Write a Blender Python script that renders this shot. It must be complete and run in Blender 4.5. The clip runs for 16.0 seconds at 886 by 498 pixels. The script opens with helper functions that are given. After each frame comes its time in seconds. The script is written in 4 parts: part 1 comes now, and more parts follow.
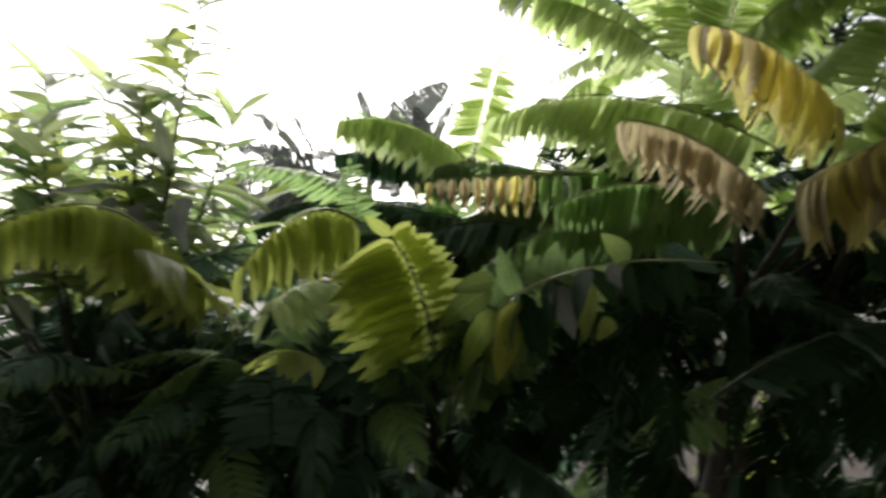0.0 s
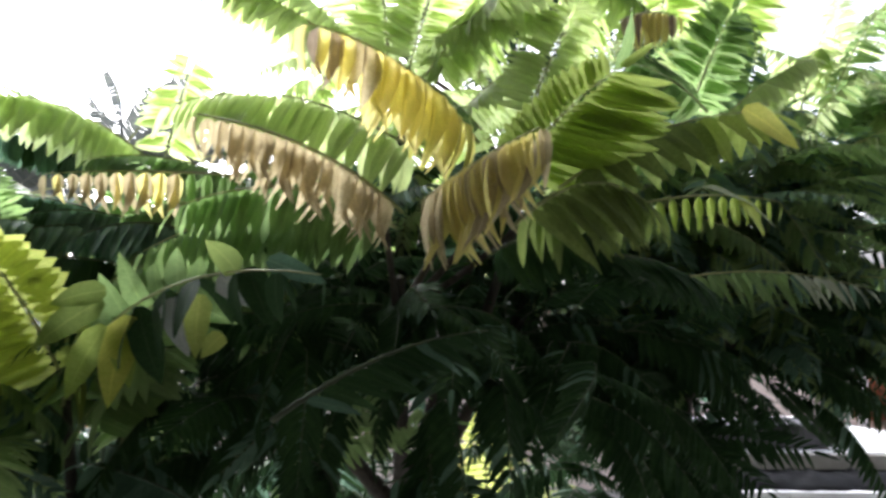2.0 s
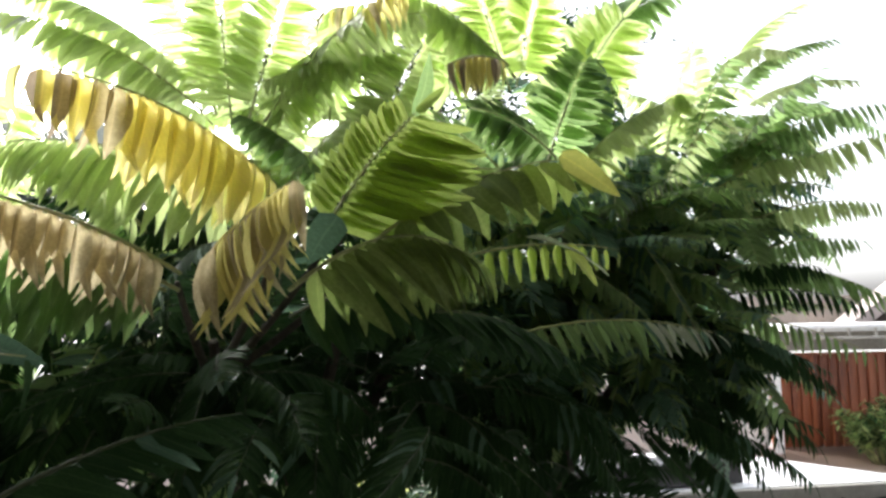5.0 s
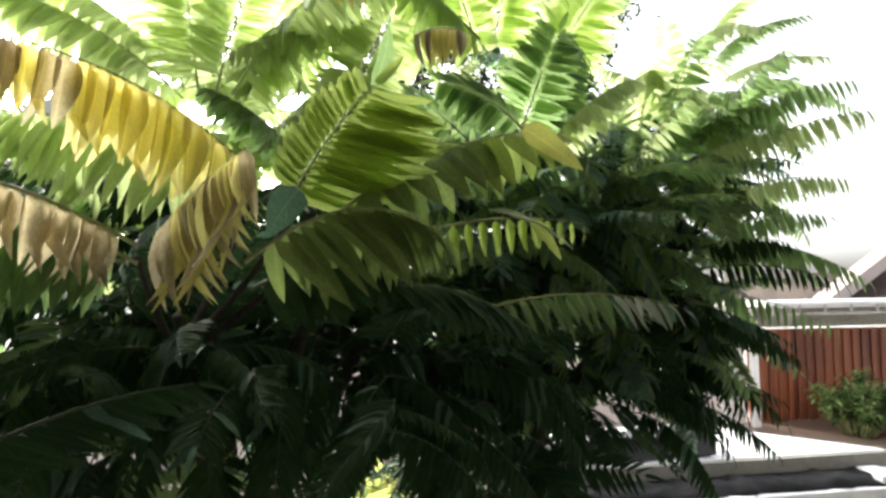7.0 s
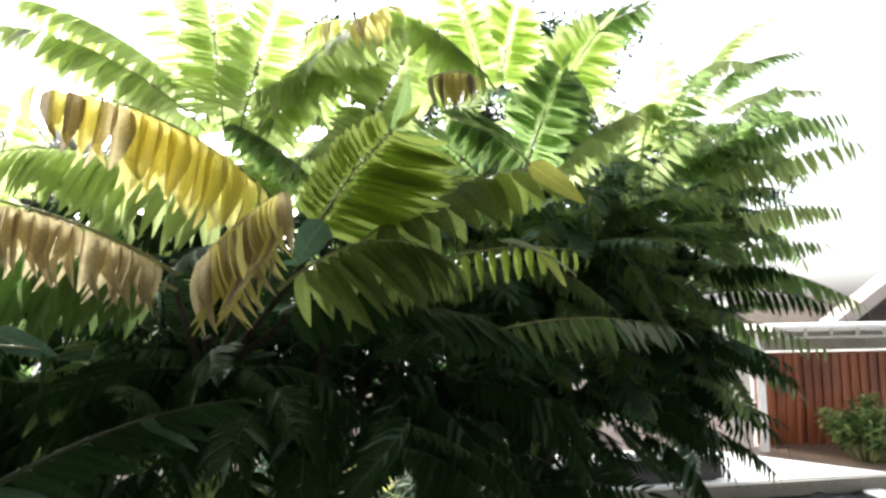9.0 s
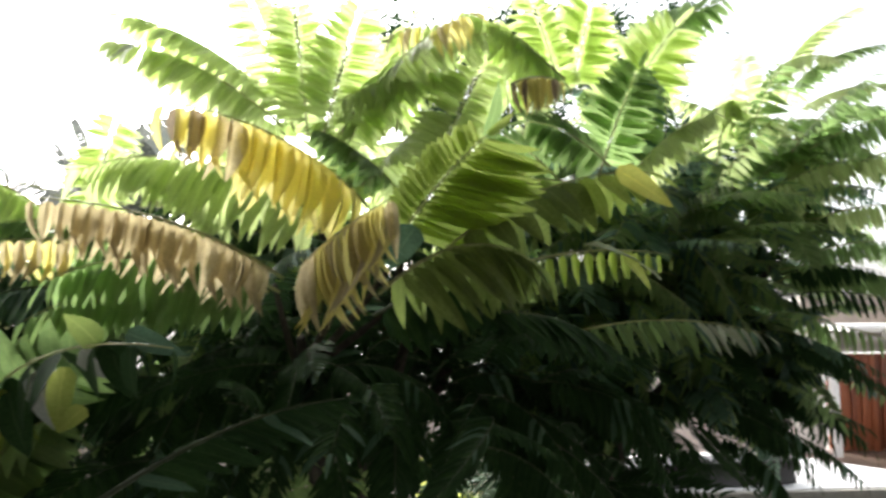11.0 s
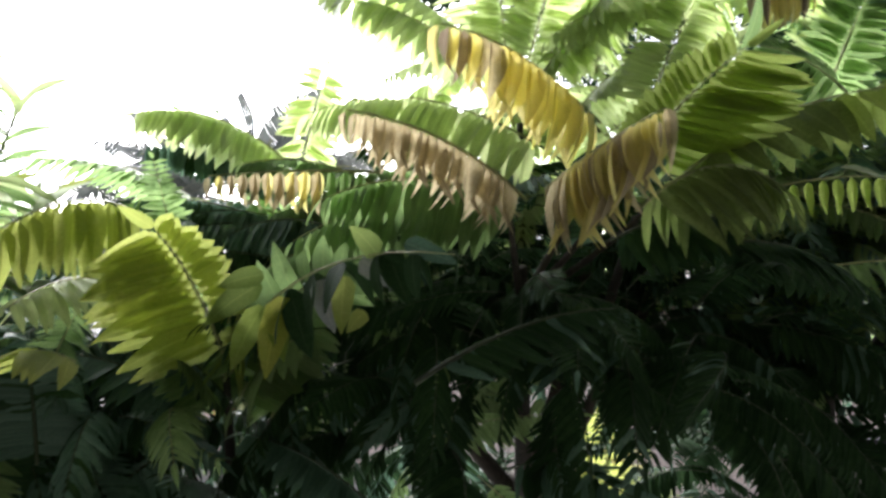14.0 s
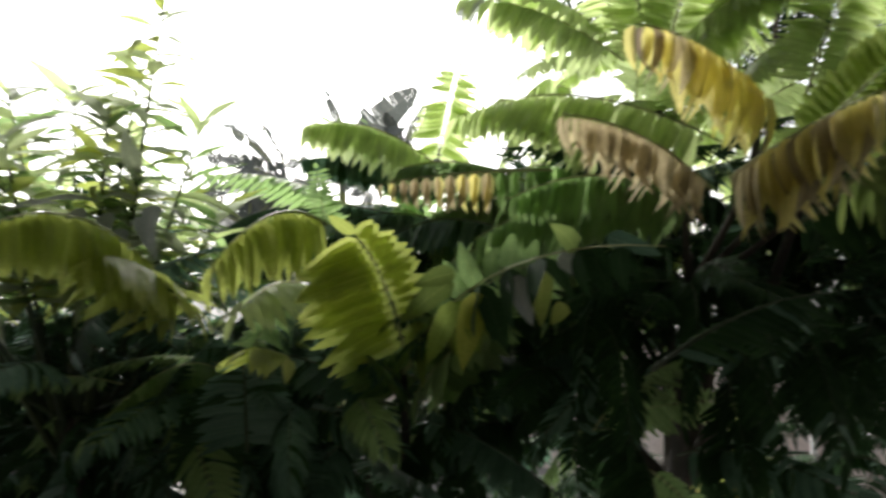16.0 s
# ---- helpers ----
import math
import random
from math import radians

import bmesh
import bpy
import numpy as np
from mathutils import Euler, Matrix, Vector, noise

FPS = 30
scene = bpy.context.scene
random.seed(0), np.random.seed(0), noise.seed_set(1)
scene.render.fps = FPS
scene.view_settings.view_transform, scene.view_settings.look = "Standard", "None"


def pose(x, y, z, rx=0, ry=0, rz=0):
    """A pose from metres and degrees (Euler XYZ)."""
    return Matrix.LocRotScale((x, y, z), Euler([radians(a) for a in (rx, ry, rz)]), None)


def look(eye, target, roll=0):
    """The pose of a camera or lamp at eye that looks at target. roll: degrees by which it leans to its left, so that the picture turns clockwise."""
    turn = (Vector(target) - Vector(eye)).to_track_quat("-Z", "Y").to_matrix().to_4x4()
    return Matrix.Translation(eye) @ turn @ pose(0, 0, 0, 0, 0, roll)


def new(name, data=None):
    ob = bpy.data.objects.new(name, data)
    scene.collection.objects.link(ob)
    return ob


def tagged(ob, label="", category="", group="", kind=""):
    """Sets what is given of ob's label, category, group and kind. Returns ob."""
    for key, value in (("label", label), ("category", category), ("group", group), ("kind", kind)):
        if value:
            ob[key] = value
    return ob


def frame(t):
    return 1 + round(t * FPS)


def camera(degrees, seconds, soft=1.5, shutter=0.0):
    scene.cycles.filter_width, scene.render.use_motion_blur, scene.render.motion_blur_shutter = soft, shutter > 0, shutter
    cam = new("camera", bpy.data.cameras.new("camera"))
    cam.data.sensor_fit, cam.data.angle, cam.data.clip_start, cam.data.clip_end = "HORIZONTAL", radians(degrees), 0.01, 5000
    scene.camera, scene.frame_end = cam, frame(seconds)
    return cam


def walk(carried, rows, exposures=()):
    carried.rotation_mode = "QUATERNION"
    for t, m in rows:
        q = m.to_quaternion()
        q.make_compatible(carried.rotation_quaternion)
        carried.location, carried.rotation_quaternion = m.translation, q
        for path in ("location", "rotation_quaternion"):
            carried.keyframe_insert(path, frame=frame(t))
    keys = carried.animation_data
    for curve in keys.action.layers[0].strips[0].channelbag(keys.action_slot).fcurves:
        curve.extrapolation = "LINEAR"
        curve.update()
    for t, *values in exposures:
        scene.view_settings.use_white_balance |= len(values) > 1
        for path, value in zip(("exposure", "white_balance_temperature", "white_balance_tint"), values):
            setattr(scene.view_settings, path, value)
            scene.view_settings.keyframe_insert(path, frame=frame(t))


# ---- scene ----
cam = camera(70.3, 16.0, soft=2.8, shutter=0.6)
PATH = [
    (0, (0.141, -0.021, 3.202), (-0.031, 1.972, 3.235), -0.2),
    (0.5, (0.176, 0.0, 3.208), (0.237, 1.999, 3.23), 2.5),
    (1, (0.227, 0.008, 3.189), (0.465, 1.994, 3.139), 1.5),
    (1.5, (0.325, 0.03, 3.202), (0.666, 2.0, 3.211), 1.0),
    (2, (0.406, 0.029, 3.212), (0.907, 1.965, 3.257), 0.5),
    (2.5, (0.424, 0.022, 3.224), (0.961, 1.947, 3.303), 1.3),
    (3, (0.484, 0.005, 3.237), (1.034, 1.923, 3.385), 0.0),
    (3.5, (0.545, 0.013, 3.242), (1.199, 1.896, 3.406), 0.8),
    (3.7, (0.567, 0.022, 3.241), (1.239, 1.901, 3.379), 0.5),
    (5.8, (0.668, 0.061, 3.246), (1.353, 1.93, 3.441), -1.5),
    (6, (0.661, 0.018, 3.238), (1.353, 1.887, 3.409), -1.0),
    (6.5, (0.692, 0.038, 3.23), (1.442, 1.887, 3.36), -0.4),
    (7, (0.693, 0.042, 3.235), (1.425, 1.9, 3.339), -1.2),
    (7.5, (0.659, 0.022, 3.215), (1.445, 1.861, 3.247), -0.2),
    (8, (0.643, 0.001, 3.226), (1.382, 1.855, 3.358), -2.6),
    (8.2, (0.652, -0.015, 3.227), (1.396, 1.834, 3.402), -1.9),
    (10.3, (0.614, -0.046, 3.265), (1.291, 1.829, 3.427), -1.4),
    (10.5, (0.606, -0.048, 3.262), (1.265, 1.834, 3.424), -1.4),
    (11, (0.575, -0.046, 3.255), (1.129, 1.869, 3.419), -0.7),
    (11.5, (0.557, -0.036, 3.248), (1.013, 1.905, 3.409), -1.7),
    (12, (0.539, -0.029, 3.238), (0.963, 1.92, 3.387), -1.1),
    (12.5, (0.502, -0.04, 3.219), (0.814, 1.932, 3.343), -1.2),
    (13, (0.45, -0.044, 3.214), (0.698, 1.938, 3.315), -2.1),
    (13.5, (0.407, -0.03, 3.203), (0.612, 1.957, 3.3), -1.6),
    (14, (0.374, -0.018, 3.173), (0.525, 1.976, 3.239), 0.1),
    (14.5, (0.347, -0.017, 3.16), (0.452, 1.979, 3.216), 0.6),
    (15, (0.325, -0.019, 3.16), (0.403, 1.979, 3.207), 0.3),
    (15.5, (0.264, -0.051, 3.169), (0.306, 1.947, 3.234), -0.5),
    (16, (0.173, -0.071, 3.182), (0.075, 1.926, 3.229), -2.3),
]
walk(cam, [(t, look(eye, target, roll)) for t, eye, target, roll in PATH],
     [(0.0, -0.28, 6500, 10), (0.5, -0.15, 6450, 11), (1.0, 0.48, 6300, 12), (1.5, 0.88, 6050, 14), (2.5, 1.03, 5950, 15), (3.5, 1.00, 6000, 14), (6.0, 1.05, 6400, 10), (7.0, 1.08, 6450, 10),
      (8.0, 1.13, 6400, 10), (10.5, 0.98, 6450, 9), (11.0, 0.96, 6450, 10), (13.5, 0.82, 6050, 15), (14.5, 0.62, 6100, 14), (15.0, 0.58, 6200, 13), (15.5, 0.40, 6250, 12), (16.0, 0.02, 6400, 10)])

# ---- light ----
world = bpy.data.worlds.new("sky")
scene.world = world
world.use_nodes = True
wt = world.node_tree
sky = wt.nodes.new("ShaderNodeTexSky")
sky.sky_type = "NISHITA"
sky.sun_disc = False
sky.sun_elevation, sky.sun_rotation = radians(33), radians(-15)
sky.air_density, sky.dust_density, sky.ozone_density = 1.0, 3.5, 1.0
haze = wt.nodes.new("ShaderNodeHueSaturation")
haze.inputs["Saturation"].default_value, haze.inputs["Value"].default_value = 0.22, 1.7
wt.links.new(sky.outputs[0], haze.inputs["Color"])
wt.links.new(haze.outputs[0], wt.nodes["Background"].inputs[0])
wt.nodes["Background"].inputs[1].default_value = 0.15
sun = new("sun", bpy.data.lights.new("sun", "SUN"))
sun.data.energy, sun.data.angle, sun.data.color = 3.7, radians(22), (1.0, 0.95, 0.86)
sun.matrix_world = look((-3.3, 12.2, 8.2), (0, 0, 0))


# ---- materials ----
def nodes_of(name):
    m = bpy.data.materials.new(name)
    m.use_nodes = True
    t = m.node_tree
    return m, t, t.nodes["Principled BSDF"]


def node(t, kind, **values):
    n = t.nodes.new(kind)
    for key, v in values.items():
        n.inputs[key].default_value = v
    return n


def surface(name, dark, light, scale=8.0, rough=0.7, bump=0.2, stain=0.35, metal=0.0, stretch=(1, 1, 1)):
    """Two colours broken up by coarse stains and fine grain, with relief."""
    m, t, p = nodes_of(name)
    co = node(t, "ShaderNodeTexCoord")
    mp = node(t, "ShaderNodeMapping", Scale=stretch)
    t.links.new(co.outputs["Object"], mp.inputs["Vector"])
    big = node(t, "ShaderNodeTexNoise", Scale=scale * 0.18, Detail=5.0, Roughness=0.62)
    fine = node(t, "ShaderNodeTexNoise", Scale=scale * 3.0, Detail=6.0, Roughness=0.7)
    info = node(t, "ShaderNodeObjectInfo")
    for n in (big, fine):
        t.links.new(mp.outputs[0], n.inputs["Vector"])
    a = node(t, "ShaderNodeMath"); a.operation = "MULTIPLY_ADD"
    t.links.new(big.outputs["Fac"], a.inputs[0]); a.inputs[1].default_value = 1.2
    t.links.new(fine.outputs["Fac"], a.inputs[2])
    b = node(t, "ShaderNodeMath"); b.operation = "MULTIPLY_ADD"
    t.links.new(info.outputs["Random"], b.inputs[0]); b.inputs[1].default_value = stain
    t.links.new(a.outputs[0], b.inputs[2])
    ramp = node(t, "ShaderNodeValToRGB")
    ramp.color_ramp.elements[0].position, ramp.color_ramp.elements[1].position = 0.75, 1.45
    ramp.color_ramp.elements[1].position = 1.0
    c = node(t, "ShaderNodeMath"); c.operation = "MULTIPLY"; c.inputs[1].default_value = 0.72
    t.links.new(b.outputs[0], c.inputs[0]); t.links.new(c.outputs[0], ramp.inputs[0])
    ramp.color_ramp.elements[0].color, ramp.color_ramp.elements[1].color = (*dark, 1), (*light, 1)
    t.links.new(ramp.outputs[0], p.inputs["Base Color"])
    bp = node(t, "ShaderNodeBump", Strength=bump, Distance=0.01)
    t.links.new(fine.outputs["Fac"], bp.inputs["Height"])
    t.links.new(bp.outputs[0], p.inputs["Normal"])
    p.inputs["Roughness"].default_value, p.inputs["Metallic"].default_value = rough, metal
    return m


def leaf(name, deep, pale, edge, through_share=0.42, rough=0.45, gloss=0.35):
    """A thin leaf: midrib and side veins by its own coordinates, blotches, light passing through."""
    m, t, p = nodes_of(name)
    uv = node(t, "ShaderNodeUVMap")
    sep = node(t, "ShaderNodeSeparateXYZ")
    t.links.new(uv.outputs[0], sep.inputs[0])
    def mth(op, a, b=None, c=None):
        n = node(t, "ShaderNodeMath"); n.operation = op
        for i, v in enumerate((a, b, c)):
            if v is None:
                continue
            if isinstance(v, (int, float)):
                n.inputs[i].default_value = v
            else:
                t.links.new(v, n.inputs[i])
        return n.outputs[0]
    off = mth("ABSOLUTE", mth("SUBTRACT", sep.outputs[0], 0.5))
    rib = mth("LESS_THAN", off, 0.035)
    slope = mth("MULTIPLY_ADD", off, -0.55, sep.outputs[1])
    wave = mth("SINE", mth("MULTIPLY", slope, 75.0))
    vein = mth("SMOOTH_MAX", mth("MULTIPLY_ADD", wave, 0.8, -0.3), 0.0, 0.2)
    co = node(t, "ShaderNodeTexCoord")
    blotch = node(t, "ShaderNodeTexNoise", Scale=22.0, Detail=5.0, Roughness=0.65)
    grain = node(t, "ShaderNodeTexNoise", Scale=160.0, Detail=3.0)
    t.links.new(co.outputs["Object"], blotch.inputs["Vector"])
    t.links.new(co.outputs["Object"], grain.inputs["Vector"])
    info, geo = node(t, "ShaderNodeObjectInfo"), node(t, "ShaderNodeNewGeometry")
    rnd = mth("FRACT", mth("ADD", info.outputs["Random"], geo.outputs["Random Per Island"]))
    mix = mth("MULTIPLY_ADD", rnd, 0.34, mth("MULTIPLY_ADD", blotch.outputs["Fac"], 0.9, mth("MULTIPLY", grain.outputs["Fac"], 0.15)))
    ramp = node(t, "ShaderNodeValToRGB")
    e = ramp.color_ramp.elements
    e[0].position, e[0].color = 0.30, (*deep, 1)
    e[1].position, e[1].color = 0.75, (*pale, 1)
    x = e.new(1.0); x.color = (*edge, 1)
    t.links.new(mix, ramp.inputs[0])
    light = node(t, "ShaderNodeMix"); light.data_type = "RGBA"
    t.links.new(mth("MULTIPLY", mth("MAXIMUM", rib, mth("MULTIPLY", vein, 0.5)), 0.35), light.inputs[0])
    t.links.new(ramp.outputs[0], light.inputs[6])
    light.inputs[7].default_value = (min(1, pale[0] * 1.6 + 0.05), min(1, pale[1] * 1.45 + 0.05), pale[2] * 1.4 + 0.03, 1)
    col = light.outputs[2]
    t.links.new(col, p.inputs["Base Color"])
    p.inputs["Roughness"].default_value = rough
    p.inputs["Specular IOR Level"].default_value = gloss
    bump = node(t, "ShaderNodeBump", Strength=0.35, Distance=0.002)
    t.links.new(mth("ADD", mth("MULTIPLY", vein, -1.0), mth("MULTIPLY", rib, -1.5)), bump.inputs["Height"])
    t.links.new(bump.outputs[0], p.inputs["Normal"])
    tr = node(t, "ShaderNodeBsdfTranslucent")
    hsv = node(t, "ShaderNodeHueSaturation", Saturation=0.92, Value=1.72)
    t.links.new(col, hsv.inputs["Color"]); t.links.new(hsv.outputs[0], tr.inputs["Color"])
    mx = node(t, "ShaderNodeMixShader"); mx.inputs[0].default_value = through_share
    t.links.new(p.outputs[0], mx.inputs[1]); t.links.new(tr.outputs[0], mx.inputs[2])
    t.links.new(mx.outputs[0], t.nodes["Material Output"].inputs["Surface"])
    return m


LEAF = {
    # mature leaf with the crown's shade put into its near-black colour
    "mature": leaf("leaf_mature_shade", (0.014, 0.038, 0.015), (0.027, 0.066, 0.022), (0.045, 0.10, 0.03), 0.14, 0.6, 0.1),
    "teal": leaf("leaf_bluish", (0.04, 0.088, 0.055), (0.088, 0.175, 0.108), (0.15, 0.25, 0.175), 0.28, 0.4),
    "green": leaf("leaf_green", (0.10, 0.175, 0.055), (0.17, 0.265, 0.085), (0.23, 0.33, 0.125), 0.62),
    # lightened green: the backlit tops' brightness is put into the colour
    "bright": leaf("leaf_sunlit", (0.25, 0.32, 0.115), (0.33, 0.41, 0.16), (0.41, 0.47, 0.22), 0.68),
    "moss": leaf("leaf_moss", (0.155, 0.215, 0.035), (0.22, 0.29, 0.052), (0.28, 0.345, 0.085), 0.68),
    "olive": leaf("leaf_olive", (0.085, 0.125, 0.028), (0.135, 0.185, 0.042), (0.19, 0.25, 0.065), 0.62),
    # washed-out green: bright haze around the upper fronds, put into the colour
    "pale": leaf("leaf_hazed", (0.28, 0.34, 0.15), (0.36, 0.43, 0.20), (0.43, 0.49, 0.26), 0.7),
    "yellow": leaf("leaf_yellow", (0.38, 0.345, 0.095), (0.49, 0.45, 0.145), (0.48, 0.41, 0.18), 0.7, 0.5),
    "lemon": leaf("leaf_lemon", (0.34, 0.36, 0.05), (0.46, 0.46, 0.09), (0.52, 0.48, 0.14), 0.6, 0.5),
    "young": leaf("leaf_lime", (0.19, 0.235, 0.04), (0.265, 0.31, 0.06), (0.34, 0.37, 0.10), 0.66),
    "brown": leaf("leaf_withered", (0.21, 0.175, 0.095), (0.31, 0.265, 0.15), (0.41, 0.36, 0.215), 0.6, 0.65),
    "umber": leaf("leaf_dry", (0.16, 0.12, 0.085), (0.27, 0.215, 0.15), (0.36, 0.30, 0.21), 0.3, 0.7),
    "banana": leaf("leaf_banana", (0.08, 0.09, 0.085), (0.14, 0.155, 0.14), (0.2, 0.21, 0.19), 0.25, 0.5),
    "silver": leaf("leaf_silvery", (0.26, 0.28, 0.27), (0.36, 0.38, 0.37), (0.44, 0.46, 0.45), 0.35, 0.35),
    "grey": leaf("leaf_greyish", (0.22, 0.25, 0.17), (0.33, 0.37, 0.26), (0.42, 0.45, 0.34), 0.52, 0.45),
}
STALK = surface("leaf_stalk", (0.24, 0.27, 0.10), (0.40, 0.42, 0.18), 60, 0.5)
# darker copy of the stalk, shade put into its colour
SHADESTALK = surface("stalk_in_shade", (0.025, 0.045, 0.018), (0.06, 0.085, 0.03), 60, 0.55)
BARK = surface("bark", (0.03, 0.026, 0.02), (0.08, 0.066, 0.05), 30, 0.85, 0.6)
ASPHALT = surface("yard_ground", (0.17, 0.165, 0.15), (0.31, 0.30, 0.275), 4, 0.9, 0.4)
PLASTER = surface("painted_plaster", (0.62, 0.60, 0.56), (0.80, 0.78, 0.74), 5, 0.8, 0.12)
# kept dark so the unseen surfaces bounce little light onto the leaves
SHADOWWALL = surface("unseen_dark_surface", (0.09, 0.085, 0.08), (0.16, 0.15, 0.14), 5, 0.85, 0.2)
PINK = surface("pinkish_plaster", (0.66, 0.55, 0.49), (0.82, 0.72, 0.66), 5, 0.8, 0.12)
CONCRETE = surface("concrete", (0.42, 0.42, 0.41), (0.62, 0.62, 0.60), 6, 0.85, 0.3)
WHITE = surface("white_paint", (0.66, 0.66, 0.65), (0.82, 0.82, 0.81), 9, 0.45, 0.08)
TIMBER = surface("red_brown_timber", (0.13, 0.037, 0.018), (0.30, 0.09, 0.035), 5, 0.5, 0.2, 0.5, stretch=(6, 6, 0.6))
DARKROOF = surface("roof_tile", (0.20, 0.165, 0.155), (0.32, 0.27, 0.25), 7, 0.8, 0.4)
# the shade under the roof slope is put into this dark brown
GABLE_SHADE = surface("shaded_gable_board", (0.07, 0.05, 0.045), (0.13, 0.10, 0.09), 7, 0.8, 0.2)
# grey of several parts; on the lintel it holds the canopy's shade
RENDER_AND_SHADE = surface("grey_render_and_shade", (0.26, 0.25, 0.22), (0.38, 0.36, 0.32), 5, 0.85, 0.2)
FLOORTILE = surface("brown_floor_tile", (0.15, 0.10, 0.075), (0.25, 0.18, 0.14), 6, 0.5, 0.15)
DARKPLASTIC = surface("black_plastic", (0.015, 0.015, 0.017), (0.04, 0.04, 0.042), 9, 0.5, 0.1)
TARP = surface("black_tarpaulin", (0.006, 0.006, 0.007), (0.02, 0.02, 0.02), 6, 0.62, 0.3)
REDCLOTH = surface("red_cloth", (0.50, 0.05, 0.04), (0.65, 0.10, 0.07), 20, 0.8, 0.2)
GLASS, gt, gp = nodes_of("display_glass")
gp.inputs["Base Color"].default_value = (0.45, 0.55, 0.54, 1)
gp.inputs["Roughness"].default_value, gp.inputs["Transmission Weight"].default_value = 0.03, 1.0


# ---- shaping ----
def mesh_of(name, verts, faces, mats, index=None, uvs=None, smooth=True):
    me = bpy.data.meshes.new(name)
    me.from_pydata([tuple(v) for v in verts], [], [tuple(int(i) for i in f) for f in faces])
    for m in mats:
        me.materials.append(m)
    if index is not None:
        me.polygons.foreach_set("material_index", np.asarray(index, dtype=np.int32))
    if smooth:
        me.polygons.foreach_set("use_smooth", np.ones(len(faces), dtype=bool))
    if uvs is not None:
        layer = me.uv_layers.new(name="UVMap")
        loops = np.zeros(len(me.loops), dtype=np.int32)
        me.loops.foreach_get("vertex_index", loops)
        layer.data.foreach_set("uv", np.asarray(uvs)[loops].astype(np.float32).ravel())
    me.update()
    return me


def put(name, me, parent=None, at=(0, 0, 0), label=""):
    ob = new(name, me)
    ob.location = at
    if parent:
        ob.parent = parent
    return tagged(ob, label)


def part(name, bm, material, parent, label=""):
    me = bpy.data.meshes.new(name)
    bm.to_mesh(me)
    bm.free()
    me.materials.append(material)
    return put(name, me, parent, (0, 0, 0), label)


def box(size, at=(0, 0, 0), bevel=0.01, turn=None):
    bm = bmesh.new()
    bmesh.ops.create_cube(bm, size=1)
    bmesh.ops.scale(bm, vec=size, verts=bm.verts)
    if bevel:
        bmesh.ops.bevel(bm, geom=bm.edges[:], offset=bevel, segments=2, affect="EDGES", profile=0.6)
    if turn:
        bmesh.ops.transform(bm, matrix=turn, verts=bm.verts)
    bmesh.ops.translate(bm, vec=at, verts=bm.verts)
    return bm


def tube(points, radii, sides=6):
    """Vertices and faces of a closed tube along points."""
    pts = [Vector(p) for p in points]
    verts, faces = [], []
    for i, p in enumerate(pts):
        d = (pts[min(i + 1, len(pts) - 1)] - pts[max(i - 1, 0)]).normalized()
        a = d.cross(Vector((0.31, 0.17, 0.93))).normalized()
        b = d.cross(a)
        for k in range(sides):
            w = 2 * math.pi * k / sides
            verts.append(p + (a * math.cos(w) + b * math.sin(w)) * radii[i])
        if i:
            for k in range(sides):
                q = (i - 1) * sides
                faces.append((q + k, q + (k + 1) % sides, q + sides + (k + 1) % sides, q + sides + k))
    faces.append(tuple(range(sides))[::-1])
    faces.append(tuple(len(verts) - sides + k for k in range(sides)))
    return verts, faces


def bend(a, b, bow, n=8, side=Vector((0, 0, 0))):
    """Points along an arc from a to b whose middle is lifted by bow times its length."""
    a, b = Vector(a), Vector(b)
    mid = (a + b) / 2 + (Vector((0, 0, 1)) * bow * 2 + side * 2) * (b - a).length
    return [a * (1 - s) ** 2 + mid * 2 * s * (1 - s) + b * s * s for s in (i / n for i in range(n + 1))]


# one leaflet: along +y, face up, one unit long, with a fold along its midrib
def leaflet_shape(seed, width=0.27, fold=0.22, sag=0.16, twist=0.15, steps=7, blunt=False, lance=False):
    rnd = random.Random(seed)
    width *= rnd.uniform(0.9, 1.12)
    sag *= rnd.uniform(0.4, 1.8)
    twist *= rnd.uniform(-1, 1)
    wob = rnd.uniform(0, 6)
    verts, faces, uvs = [], [], []
    for i in range(steps + 1):
        s = i / steps
        w = width * 0.5 * min(1.0, s * 6 + 0.35) * max(0.02, 1 - max(0.0, (s - 0.38) / 0.62) ** 1.8)
        if blunt:
            w = width * 0.5 * min(1.0, (s * 6 + 0.4)) * max(0.03, 1 - max(0.0, (s - 0.55) / 0.45) ** 2.2)
        if lance:
            w = width * 0.5 * ((s / 0.33 * 0.88 + 0.12) ** 0.55 if s < 0.33 else max(0.02, 1 - ((s - 0.33) / 0.67) ** 1.6) ** 0.95)
        y, z = s - 0.10 * sag * s * s, -sag * s * s
        for k, u in enumerate((-1, -0.5, 0, 0.5, 1)):
            x = u * w
            zz = z + abs(u) * w * fold + 0.012 * math.sin(9 * s + wob + u * 2) * abs(u) + x * twist * s
            verts.append((x + 0.03 * math.sin(2.4 * s + wob) * s, y, zz))
            uvs.append((0.5 + u * 0.5, s))
        if i:
            q = (i - 1) * 5
            for k in range(4):
                faces.append((q + k, q + k + 1, q + 6 + k, q + 5 + k))
    return np.array(verts), np.array(faces), np.array(uvs)


SHAPES = [leaflet_shape(i) for i in range(5)]
WITHERED = [leaflet_shape(20 + i, 0.30, 0.75, 0.30, 0.6) for i in range(5)]
OBLONG = [leaflet_shape(70 + i, 0.26, 0.30, 0.10, 0.1, 8, True) for i in range(5)]
LANCE = [leaflet_shape(40 + i, 0.33, 0.30, 0.25, 0.3, lance=True) for i in range(4)]
